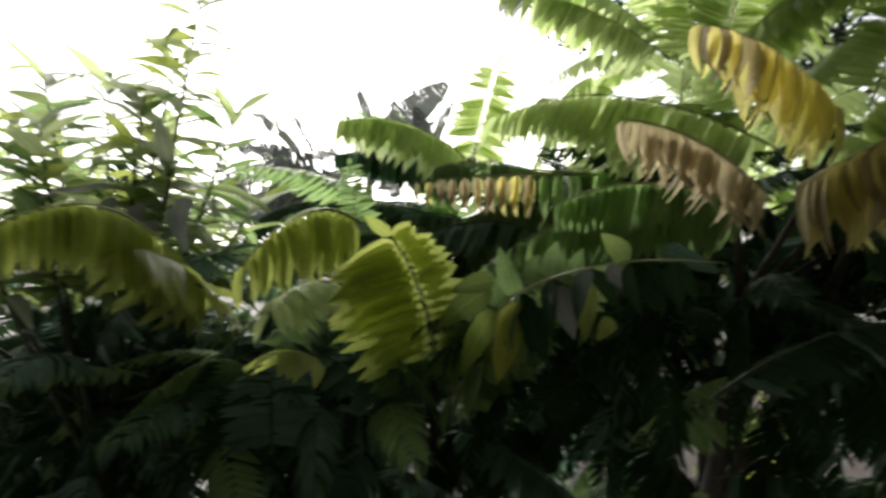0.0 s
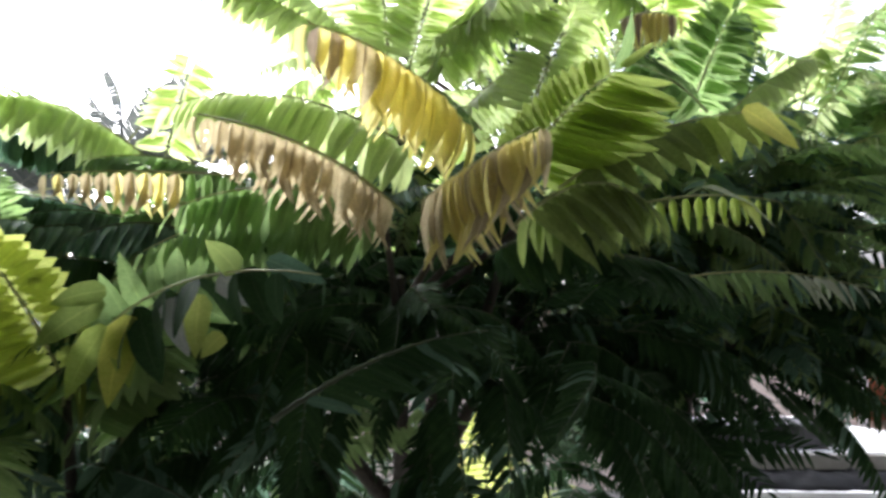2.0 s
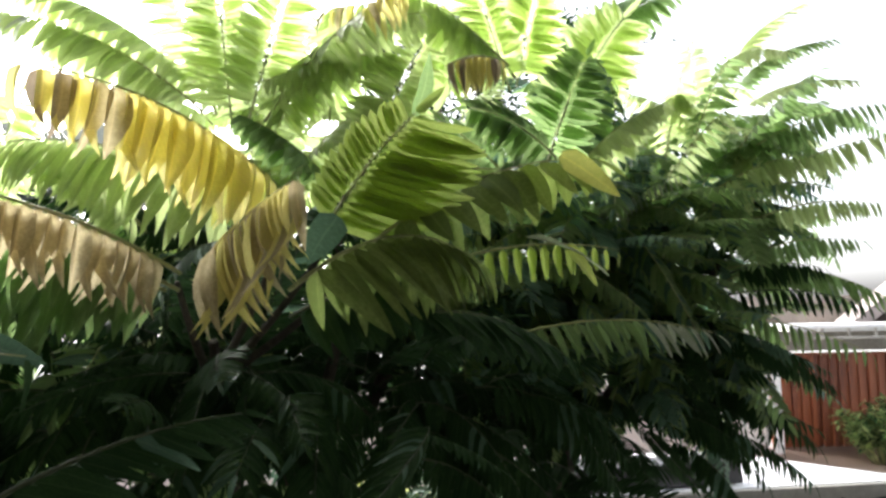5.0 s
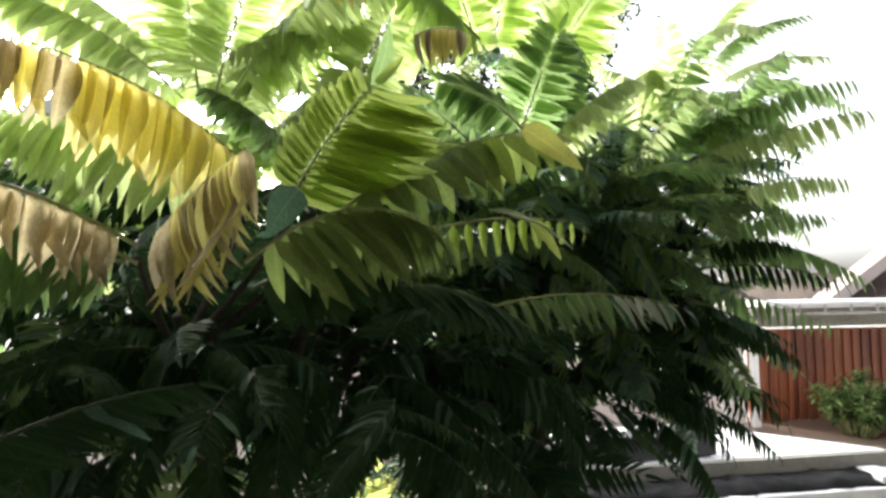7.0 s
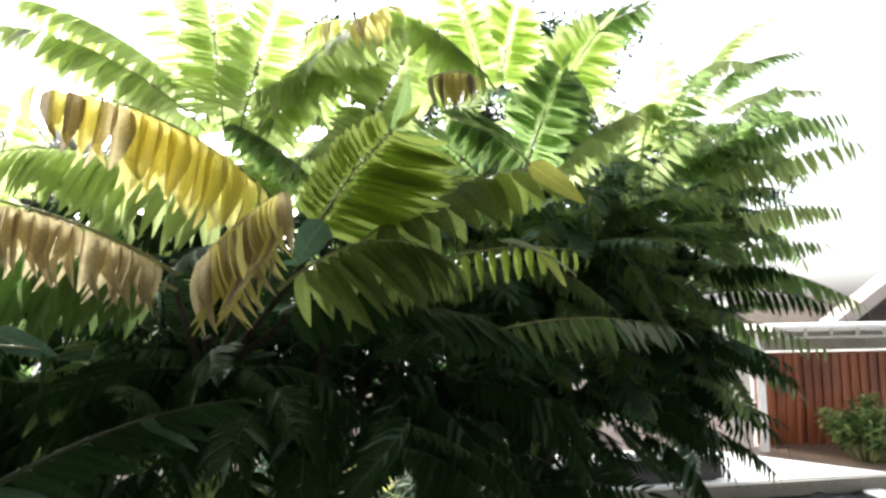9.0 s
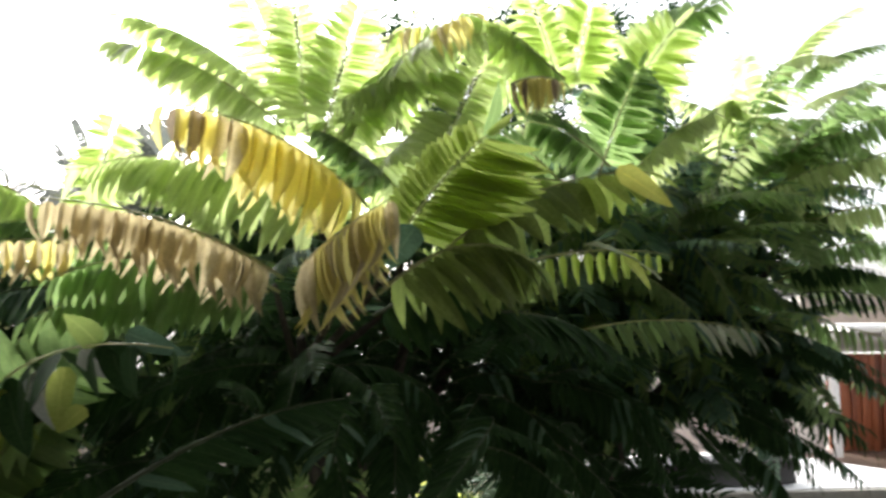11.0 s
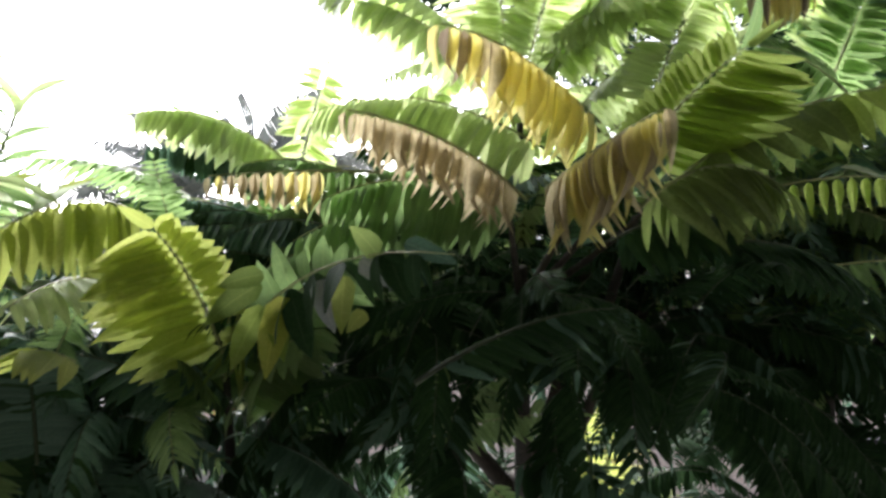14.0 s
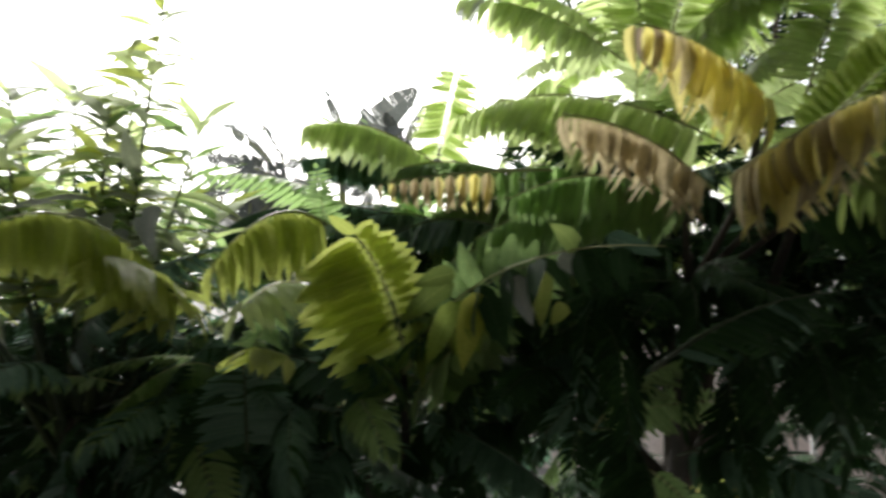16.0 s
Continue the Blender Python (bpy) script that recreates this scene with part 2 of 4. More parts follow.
LEAFLETS = {}


def leaflet_mesh(kind, k, shapes):
    key = (kind, k, id(shapes))
    if key not in LEAFLETS:
        v, f, uv = shapes[k]
        LEAFLETS[key] = mesh_of("leaflet", v, f, [LEAF[kind]], uvs=uv)
    return LEAFLETS[key]


# what a frond is made of, from its stalk to its tip
KINDS = {
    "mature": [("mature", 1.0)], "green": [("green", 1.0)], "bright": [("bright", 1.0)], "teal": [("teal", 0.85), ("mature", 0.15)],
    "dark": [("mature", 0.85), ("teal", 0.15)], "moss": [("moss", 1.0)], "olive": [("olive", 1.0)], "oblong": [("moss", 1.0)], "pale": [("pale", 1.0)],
    "lime": [("young", 1.0)], "mixed": [("green", 0.6), ("teal", 0.4)],
    "gold": [("yellow", 0.8), ("lemon", 0.2)], "yellow": [("yellow", 0.74), ("brown", 0.18), ("umber", 0.08)],
    "faded": [("yellow", 0.66), ("brown", 0.26), ("umber", 0.08)], "tan": [("brown", 0.55), ("yellow", 0.45)], "brown": [("brown", 0.9), ("umber", 0.1)],
    "grey": [("grey", 0.8), ("teal", 0.2)], "silver": [("silver", 0.5), ("pale", 0.5)],
}


def leaflets_along(path, kinds, pairs, size, hang, roll, first, lean, rnd, spread=1.0, face=None, row=None, skew=1.0, pull=None, wide_by=1.0, left=None, loose=1.0):
    """Poses (4 x 4), kinds and shapes of a frond's leaflets: two rows and one at the tip."""
    out = []
    n = len(path) - 1
    down = Vector(pull or (0, 0, -1)).normalized()
    for j in range(pairs + 1):
        s = first + (1 - first) * (j / pairs) ** 0.95
        i = min(int(s * n), n - 1)
        p = path[i].lerp(path[i + 1], s * n - i)
        t = (path[i + 1] - path[i]).normalized()
        side = t.cross(Vector(face or (0, 0, 1)))
        if row:
            side = Vector(row) - t * t.dot(Vector(row))
        side = side.normalized() if side.length > 0.05 else Vector((1, 0, 0))
        up = side.cross(t).normalized()
        turn = Matrix.Rotation(radians(roll), 3, t)
        side, up = turn @ side, turn @ up
        where = kinds[0] if s < kinds[1] else kinds[2]
        profile = 0.52 + 0.48 * math.sin(math.pi * min(1, s * 0.88 + 0.15)) ** 0.8
        last = j == pairs
        for sgn in ((0,) if last else (-1, 1)):
            if not last and rnd.random() < 0.03:
                continue
            ang = radians(lean + rnd.gauss(0, 3 * loose) - 18 * s)
            out_way = side * sgn
            if left and sgn < 0:
                out_way = (Vector(left) - t * t.dot(Vector(left))).normalized()
            d = t.copy() if last else out_way * (math.sin(ang) * spread) + t * math.cos(ang)
            h = max(0.0, min(0.97, hang + rnd.gauss(0, 0.035 * loose)))
            d = (d.normalized() * (1 - h) + down * h * (1.0 if not last else 0.6)).normalized()
            face_way = up if not (left and sgn < 0) else t.cross(out_way)
            nrm = face_way * (1 - 0.4 * h) + out_way * h * 0.9 + Vector([rnd.gauss(0, 0.07 * loose) for _ in range(3)])
            nrm = (nrm - d * nrm.dot(d)).normalized()
            wide = d.cross(nrm)
            k = size * profile * rnd.uniform(0.94, 1.06) * (min(1.1, 0.45 + 0.65 * skew) if last else skew if sgn < 0 else 1)
            r = rnd.random()
            for name, share in KINDS[where]:
                r -= share
                if r <= 0:
                    break
            m = Matrix((wide, d, nrm)).transposed().to_4x4() @ Matrix.Diagonal((k * wide_by * (skew ** -0.7 if sgn < 0 else 1), k, k, 1))
            m.translation = p + d * 0.004
            out.append((m, name, WITHERED if name in ("brown", "umber", "yellow") else OBLONG if where == "oblong" else SHAPES, rnd.randrange(5)))
    return out


def single_leaf(tree, base, tip, kind, wide, facing, shapes=None):
    """One broad leaf on a tree from its foot to its tip, as wide as said, its face turned the given way."""
    base, d = Vector(base), Vector(tip) - Vector(base)
    k = d.length
    d.normalize()
    nrm = Vector(facing)
    nrm = (nrm - d * nrm.dot(d)).normalized()
    m = Matrix((d.cross(nrm), d, nrm)).transposed().to_4x4() @ Matrix.Diagonal((wide / 0.27, k, k, 1))
    m.translation = base - tree.location
    ob = put("leaf", leaflet_mesh(kind, 1, shapes or SHAPES), tree)
    ob.matrix_basis = m
    return ob


COUNT = [0]
# kinds whose stalks take the copy with painted shade
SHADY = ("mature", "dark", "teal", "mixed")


def frond(tree, base, tip, bow, kind, pairs=13, size=0.10, hang=0.3, roll=0, first=0.12, lean=72, solo=False, end=None, switch=2.0, side=(0, 0, 0), thick=0.003, spread=1.0, face=None, row=None, via=None, skew=1.0, pull=None, wide=1.0, left=None, loose=1.0):
    """One feather leaf of a tree, from its foot to its tip. solo: each leaflet is a piece of its own."""
    COUNT[0] += 1
    rnd = random.Random(COUNT[0])
    pairs = round(pairs * 1.65)
    base, tip = Vector(base), Vector(tip)
    path = bend((0, 0, 0), tip - base, bow, 12, Vector(side))
    if via:
        b, c = tip - base, (Vector(via) - base) * 2 - (tip - base) / 2
        path = [c * 2 * s * (1 - s) + b * s * s for s in (i / 12 for i in range(13))]
    v, f = tube(path, [thick * (1.25 - 0.9 * i / 12) for i in range(13)], 5)
    made = leaflets_along(path, (kind, switch, end or kind), pairs, size, hang, roll, first, lean, rnd, spread, face, row, skew, pull, wide, left, loose)
    if solo:
        ob = put("frond", mesh_of("rachis", v, f, [SHADESTALK if kind in SHADY else STALK]), tree, base - tree.location)
        for m, name, shapes, k in made:
            o = put("leaflet", leaflet_mesh(name, k, shapes), ob)
            o.matrix_basis = m
        return ob
    return put("frond", joined("frond", v, f, made), tree, base - tree.location)


def joined(name, v, f, made):
    verts, faces = [np.array([tuple(x) for x in v])], [tuple(x) for x in f]
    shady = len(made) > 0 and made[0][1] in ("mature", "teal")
    mats, index, uvs = [SHADESTALK if shady else STALK], [0] * len(f), [np.zeros((len(v), 2))]
    at = len(v)
    for m, kind, shapes, k in made:
        sv, sf, su = shapes[k]
        a = np.array(m)
        verts.append(sv @ a[:3, :3].T + a[:3, 3])
        faces += [tuple(x) for x in (sf + at)]
        if LEAF[kind] not in mats:
            mats.append(LEAF[kind])
        index += [mats.index(LEAF[kind])] * len(sf)
        uvs.append(su)
        at += len(sv)
    return mesh_of(name, np.concatenate(verts), faces, mats, index, np.concatenate(uvs))


STOCK = {}


def stock_frond(kind, k):
    """A frond one metre long along +x, to be used many times."""
    if (kind, k) not in STOCK:
        rnd = random.Random(hash((len(kind), k)) % 999 + k * 7 + ord(kind[0]))
        path = bend((0, 0, 0), (1, 0, -0.12 - 0.12 * k), 0.10 + 0.03 * k, 10)
        v, f = tube(path, [0.006 * (1.25 - 0.9 * i / 10) for i in range(11)], 4)
        STOCK[kind, k] = joined("frond", v, f, leaflets_along(path, (kind, 2, kind), 18 + k, 0.235, 0.12 + 0.14 * k, 0, 0.14, 70, rnd, wide_by=0.78 if kind in ("dark", "mature") else 0.86))
    return STOCK[kind, k]


def crown(tree, centre, radii, count, kinds, length=(0.35, 0.55), seed=1, shell=0.35, outward=1.0, clear=()):
    """Fronds spread through an egg-shaped crown, pointing away from its middle and drooping."""
    rnd = random.Random(seed)
    c = Vector(centre)
    for i in range(count):
        while True:
            u = Vector([rnd.uniform(-1, 1) for _ in range(3)])
            p = c + Vector([u[k] * radii[k] for k in range(3)])
            if shell < u.length < 1 and all((p - Vector(q)).length > r for q, r in clear):
                break
        yaw = math.degrees(math.atan2(u.y, u.x)) + rnd.gauss(0, 45) / outward
        ob = put("frond", stock_frond(rnd.choice(kinds), rnd.randrange(4)), tree)
        k = rnd.uniform(*length)
        ob.matrix_basis = pose(*(p - tree.location), rnd.gauss(0, 22), -30 * u.z + rnd.gauss(0, 20), yaw) @ Matrix.Diagonal((k, k, k, 1))


def tree_thing(name, at, label, category="tree", group=""):
    ob = new(name)
    ob.location = at
    return tagged(ob, label, category, group)


def limb(tree, name, a, b, bow, r0, r1, side=(0, 0, 0)):
    pts = [p - tree.location for p in bend(a, b, bow, 8, Vector(side))]
    return put(name, mesh_of(name, *tube(pts, [r0 + (r1 - r0) * i / 8 for i in range(9)], 9), [BARK]), tree)


# ---- setting ----
def block(name, size, at, material, bevel=0.01, kind="structure", label="", category="", turn=0.0):
    bm = box(size, (0, 0, 0), bevel)
    me = bpy.data.meshes.new(name)
    bm.to_mesh(me)
    bm.free()
    me.materials.append(material)
    ob = new(name, me)
    ob.matrix_world = pose(*at, 0, 0, turn)
    return tagged(ob, label, category, "", kind)


# the street front beyond the trees runs at this angle, seen from the balcony
TURN = -21.503
SITE = pose(0.693, 0.042, 0, 0, 0, TURN)


def on_site(x, y, z):
    return SITE @ Vector((x, y, z))


def ground_sheet():
    n, far = 60, 900.0
    ticks = [math.copysign(abs(i / n) ** 3.2 * far, i) for i in range(-n, n + 1)]
    verts = [(x, y, 0.02 * noise.noise((x * 0.3, y * 0.3, 0)) if abs(x) + abs(y) < 40 else 0.0) for y in ticks for x in ticks]
    w = 2 * n + 1
    faces = [(j * w + i, j * w + i + 1, (j + 1) * w + i + 1, (j + 1) * w + i) for j in range(w - 1) for i in range(w - 1)]
    ob = new("ground", mesh_of("ground", verts, faces, [ASPHALT]))
    return tagged(ob, "dusty grey-brown paved yard under the trees", "ground", "", "structure")


ground_sheet()
# unseen walls and ceiling, added to keep skylight off the near fronds
block("wall_south", (13, 0.25, 9.0), (3.1, -1.3, 4.5), SHADOWWALL, 0.01, "structure", "unseen plain dark wall behind the viewpoint, added to block skylight", "wall")
block("wall_east", (0.2, 2.2, 9.0), (3.4, -0.1, 4.5), SHADOWWALL, 0.01, "structure", "unseen plain dark side wall, added to block skylight", "wall")
block("wall_west", (0.2, 2.2, 9.0), (-2.6, -0.1, 4.5), SHADOWWALL, 0.01, "structure", "unseen plain dark side wall, added to block skylight", "wall")
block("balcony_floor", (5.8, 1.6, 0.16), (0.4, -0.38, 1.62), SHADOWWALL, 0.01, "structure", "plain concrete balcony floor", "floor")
block("balcony_ceiling", (5.2, 2.95, 0.16), (0.1, 0.295, 4.86), SHADOWWALL, 0.01, "structure", "unseen plain dark ceiling, added to shade the near fronds", "ceiling")
block("boundary_wall", (13.0, 0.18, 2.1), on_site(-2.6, 9.2, 1.05), PINK, 0.02, "structure", "pinkish plastered boundary wall behind the trees", "wall", TURN)


def house_opposite():
    ob = new("house")
    ob.matrix_world = SITE
    tagged(ob, "low white house with a red-brown timber gate and a flat canopy", "house")
    part("wall", box((4.22, 0.2, 2.62), (11.58, 13.3, 1.31), 0.01), PLASTER, ob, "white plastered side wall")
    part("wall", box((0.9, 0.2, 2.62), (5.75, 13.3, 1.31), 0.01), PLASTER, ob)
    # lintel coloured grey in place of the shade under the canopy
    part("wall", box((7.4, 0.2, 0.48), (9.0, 13.42, 2.38), 0.01), RENDER_AND_SHADE, ob, "lintel above the gate, the canopy's shade put into its grey")
    part("wall", box((8.6, 0.2, 0.75), (11.2, 15.6, 2.9), 0.01), RENDER_AND_SHADE, ob, "grey upper wall behind the canopy")
    part("plinth", box((7.8, 2.2, 0.19), (9.3, 12.4, 0.085), 0.02), FLOORTILE, ob, "brown tiled forecourt step")
    part("canopy", box((6.6, 1.6, 0.10), (9.3, 12.5, 2.66), 0.015), CONCRETE, ob, "flat concrete canopy")
    part("fascia", box((6.7, 0.06, 0.06), (9.3, 11.69, 2.70), 0.01), WHITE, ob, "white canopy edge")
    part("fascia", box((6.7, 0.05, 0.05), (9.3, 11.70, 2.50), 0.01), RENDER_AND_SHADE, ob, "grey lower canopy rail")
    for i in range(14):
        part("rail_strut", box((0.05, 0.04, 0.18), (6.1 + i * 0.48, 11.71, 2.60), 0.004), RENDER_AND_SHADE, ob)
    part("post", box((0.14, 0.14, 2.45), (6.27, 12.9, 1.32), 0.012), WHITE, ob, "white painted post")
    bm = bmesh.new()
    for x0, z0, x1, z1 in ((8.2, 2.72, 10.9, 4.67), (10.9, 4.67, 13.6, 2.72)):
        vs = [bm.verts.new(v) for v in ((x0, 13.4, z0), (x1, 13.4, z1), (x1, 14.05, z1), (x0, 14.05, z0), (x0, 13.4, z0 - 0.30), (x1, 13.4, z1 - 0.30), (x1, 14.05, z1 - 0.30), (x0, 14.05, z0 - 0.30))]
        for q in ((0, 1, 2, 3), (7, 6, 5, 4), (0, 4, 5, 1), (1, 5, 6, 2), (2, 6, 7, 3), (3, 7, 4, 0)):
            bm.faces.new([vs[k] for k in q])
    me = bpy.data.meshes.new("roof")
    bm.to_mesh(me)
    bm.free()
    me.materials.append(DARKROOF)
    put("roof", me, ob, (0, 0, 0), "greyish brown tiled gable roof")
    bm = bmesh.new()
    vs = [bm.verts.new(v) for v in ((8.5, 13.7, 2.7), (13.3, 13.7, 2.7), (13.3, 13.7, 2.77), (10.9, 13.7, 4.50), (8.5, 13.7, 2.77))]
    f = bm.faces.new(vs)
    bmesh.ops.solidify(bm, geom=[f], thickness=0.15)
    part("gable", bm, GABLE_SHADE, ob, "gable with the roof's shade put into its dark brown")
    gate = part("gate", box((3.06, 0.05, 0.06), (7.92, 13.38, 2.06), 0.01), TIMBER, ob, "red-brown folding timber gate, closed")
    part("backing", box((3.04, 0.02, 1.86), (7.92, 13.46, 1.12), 0.004), TIMBER, gate)
    rnd = random.Random(5)
    plank = box((0.092, 0.045, 1.86), (0, 0, 0), 0.01)
    me = bpy.data.meshes.new("plank")
    plank.to_mesh(me)
    plank.free()
    me.materials.append(TIMBER)
    for i in range(31):
        put("plank", me, gate, (6.44 + i * 0.0985 + rnd.uniform(-0.004, 0.004), 13.33 + 0.04 * (i % 2) + rnd.uniform(-0.006, 0.006), 1.12))
    return ob


house_opposite()


def shrub(name, at, height, spread, count, kinds, label, seed, size=(0.10, 0.16)):
    """A bush of upright stems with narrow leaves."""
    tree = tree_thing(name, at, label, "bush")
    rnd = random.Random(seed)
    for i in range(count):
        a = rnd.uniform(0, 6.28)
        r = spread * math.sqrt(rnd.random())
        top = Vector((math.cos(a) * r, math.sin(a) * r, height * rnd.uniform(0.55, 1.0) * (1 - 0.35 * r / spread)))
        path = bend((math.cos(a) * r * 0.3, math.sin(a) * r * 0.3, 0), top, 0.05, 8)
        v, f = tube(path, [0.008 - 0.0006 * k for k in range(9)], 4)
        made = []
        for j in range(26):
            s = rnd.uniform(0.3, 1)
            p = path[min(7, int(s * 8))].lerp(path[min(8, int(s * 8) + 1)], s * 8 % 1)
            b = rnd.uniform(0, 6.28)
            d = Vector((math.cos(b), math.sin(b), rnd.uniform(-0.3, 0.9))).normalized()
            nrm = (Vector((0, 0, 1)) - d * d.z).normalized()
            k = rnd.uniform(*size)
            m = Matrix((d.cross(nrm), d, nrm)).transposed().to_4x4() @ Matrix.Diagonal((k, k, k, 1))
            m.translation = p
            made.append((m, rnd.choice(kinds), LANCE, rnd.randrange(4)))
        put("stem", joined("stem", v, f, made), tree)
    return tree


shrub("bush", on_site(7.75, 12.0, 0.18), 1.4, 0.8, 100, ["green", "green", "bright", "mature"], "bushy green shrub in front of the timber gate", 3, (0.12, 0.2))
shrub("bush", on_site(8.75, 11.7, 0.18), 1.3, 0.8, 80, ["green", "mature"], "low green shrub beside the timber gate", 4, (0.12, 0.2))
shrub("bush", on_site(8.9, 10.6, 0.0), 0.7, 0.5, 30, ["mature", "green"], "dark green shrub at the yard's edge", 6, (0.12, 0.2))


shrub("bush", on_site(-0.45, 4.75, 0.0), 2.3, 0.62, 180, ["bright", "yellow", "bright"], "sunlit yellow-green bush beside the stall", 8, (0.12, 0.2))
shrub("bush", on_site(-1.7, 5.0, 0.0), 1.7, 0.5, 50, ["bright", "green"], "yellow-green bush in the yard behind the trees", 9, (0.12, 0.2))


# two near-black bushes, added to darken bright gaps between the trunks
shrub("bush", (1.2, 4.9, 0.0), 2.15, 0.5, 70, ["mature"], "dark green bush added to darken the gap behind the trees", 11, (0.12, 0.2))
shrub("bush", (2.35, 5.2, 0.0), 1.7, 0.4, 50, ["mature"], "low dark green bush added to darken the gap behind the trees", 12, (0.12, 0.2))


def food_stall():
    ob = new("food_stall")
    ob.matrix_world = SITE @ pose(3.2, 4.64, 0, 0, 0, 7.4)
    tagged(ob, "glazed white street stall with a pale sloping roof board", "stall")
    slope = Matrix.Rotation(radians(-8.8), 4, "X")
    part("roof_board", box((2.7, 2.9, 0.05), (-1.35, 1.45, 1.93 - 0.225), 0.008, slope), WHITE, ob, "pale flat roof board, weathered")
    part("roof_edge", box((2.7, 0.04, 0.10), (-1.35, -0.03, 1.90), 0.008), RENDER_AND_SHADE, ob, "grey edge of the roof board")
    for x in (-2.62, -0.08):
        part("post", box((0.05, 0.05, 1.86), (x, 0.05, 0.93), 0.006), WHITE, ob)
        part("post", box((0.05, 0.05, 1.42), (x, 2.7, 0.71), 0.006), WHITE, ob)
    part("beam", box((2.58, 0.07, 0.13), (-1.46, -0.32, 1.745), 0.012), WHITE, ob, "white beam over the glass")
    part("corner_cap", box((0.18, 0.26, 0.09), (-0.25, -0.19, 1.835), 0.035), WHITE, ob, "rounded white corner of the top")
    for x in (-2.72, -1.88, -1.04, -0.20):
        part("mullion", box((0.05, 0.05, 0.9), (x, -0.32, 1.26), 0.006), WHITE, ob)
    for x in (-2.30, -1.46, -0.62):
        part("pane", box((0.80, 0.012, 0.86), (x, -0.32, 1.25), 0.0), GLASS, ob, "clear pane of the display case").visible_shadow = False
    part("counter", box((2.66, 0.62, 0.08), (-1.46, -0.05, 0.80), 0.01), DARKPLASTIC, ob)
    part("cabinet", box((2.6, 0.55, 0.75), (-1.33, -0.04, 0.385), 0.01), DARKPLASTIC, ob)
    part("back_panel", box((2.6, 0.03, 1.02), (-1.33, 0.24, 1.35), 0.004), DARKPLASTIC, ob)
    for i, w in enumerate((0.12, 0.05, 0.09, 0.11, 0.06)):
        part("letter_bar", box((w * 0.7, 0.004, 0.022), (-2.05 + i * 0.1, -0.358, 1.76), 0.0), DARKPLASTIC, ob)
    return ob


food_stall()


def hanging_cloth():
    """A limp cloth over the top of the boundary wall."""
    n = 14
    verts, faces = [], []
    for j in range(n + 1):
        for i in range(n + 1):
            x, z = i / n * 0.7 - 0.35, -j / n * 0.5
            verts.append((x + 0.02 * noise.noise((i * 0.4, j * 0.3, 1)), -0.125 - 0.03 * abs(noise.noise((i * 0.5, j * 0.15, 4))), z + 0.02 * noise.noise((i * 0.6, 0, 7))))
    w = n + 1
    faces = [(j * w + i, j * w + i + 1, (j + 1) * w + i + 1, (j + 1) * w + i) for j in range(n) for i in range(n)]
    ob = new("cloth", mesh_of("cloth", verts, faces, [REDCLOTH]))
    thick = ob.modifiers.new("thickness", "SOLIDIFY")
    thick.thickness = 0.006
    ob.matrix_world = SITE @ pose(-6.9, 9.2, 0.8)
    return tagged(ob, "red cloth hung against the pinkish boundary wall", "cloth")


hanging_cloth()


def rolled_tarpaulin():
    """Crumpled cover lying between the roof board and the glass case."""
    bm = bmesh.new()
    nx, ny = 60, 10
    grid = []
    for i in range(nx + 1):
        row = []
        for j in range(ny + 1):
            a = math.pi * j / ny
            r = 0.052 + 0.02 * noise.noise((i * 0.35, j * 0.5, 2.0)) + 0.012 * noise.noise((i * 0.9, j * 0.8, 5.0))
            row.append(bm.verts.new((-2.70 + i * 0.0400, -0.17 + math.cos(a) * (r + 0.10), 1.79 + math.sin(a) * r * 1.5 + 0.015 * noise.noise((i * 0.2, 3, 1)))))
        grid.append(row)
    for i in range(nx):
        for j in range(ny):
            bm.faces.new((grid[i][j], grid[i + 1][j], grid[i + 1][j + 1], grid[i][j + 1]))
    for f in bm.faces:
        f.smooth = True
    bmesh.ops.solidify(bm, geom=bm.faces[:], thickness=0.006)
    me = bpy.data.meshes.new("tarpaulin")
    bm.to_mesh(me)
    bm.free()
    me.materials.append(TARP)
    ob = new("tarpaulin", me)
    ob.matrix_world = SITE @ pose(3.2, 4.64, 0, 0, 0, 7.4)
    return tagged(ob, "crumpled black tarpaulin rolled up on the stall", "tarpaulin")


rolled_tarpaulin()
crate = tagged(new("plastic_crate"), "black plastic crate lying on the stall roof", "crate")
crate.matrix_world = SITE @ pose(3.2, 4.64, 0, 0, 0, 7.4) @ pose(-1.72, 0.36, 1.905, -8.8, 0, 4)
part("body", box((1.24, 0.5, 0.15), (-0.15, 0, 0.075), 0.015), DARKPLASTIC, crate)
part("rim", box((1.28, 0.54, 0.025), (-0.15, 0, 0.15), 0.008), DARKPLASTIC, crate)


# ---- plants ----
main_tree = tree_thing("feather_leaved_tree", (0.72, 2.35, 0), "feather-leaved fruit tree with green, yellow and withered fronds", "tree", "yard trees")
limb(main_tree, "trunk", (0.72, 2.35, 0), (0.80, 2.05, 2.5), 0.01, 0.075, 0.05)
for top in ((0.66, 1.38, 3.18), (0.75, 1.86, 3.62), (1.45, 1.80, 3.75), (0.95, 1.45, 3.3), (1.0, 1.75, 3.55), (0.2, 1.9, 3.3)):
    limb(main_tree, "branch", (0.80, 2.06, 2.4), top, -0.06, 0.032, 0.010)
for top in ((0.60, 1.22, 3.29), (0.80, 1.28, 3.42), (0.88, 1.30, 3.38), (0.95, 1.26, 3.35)):
    limb(main_tree, "twig", (0.66, 1.40, 3.10), top, -0.05, 0.010, 0.005)
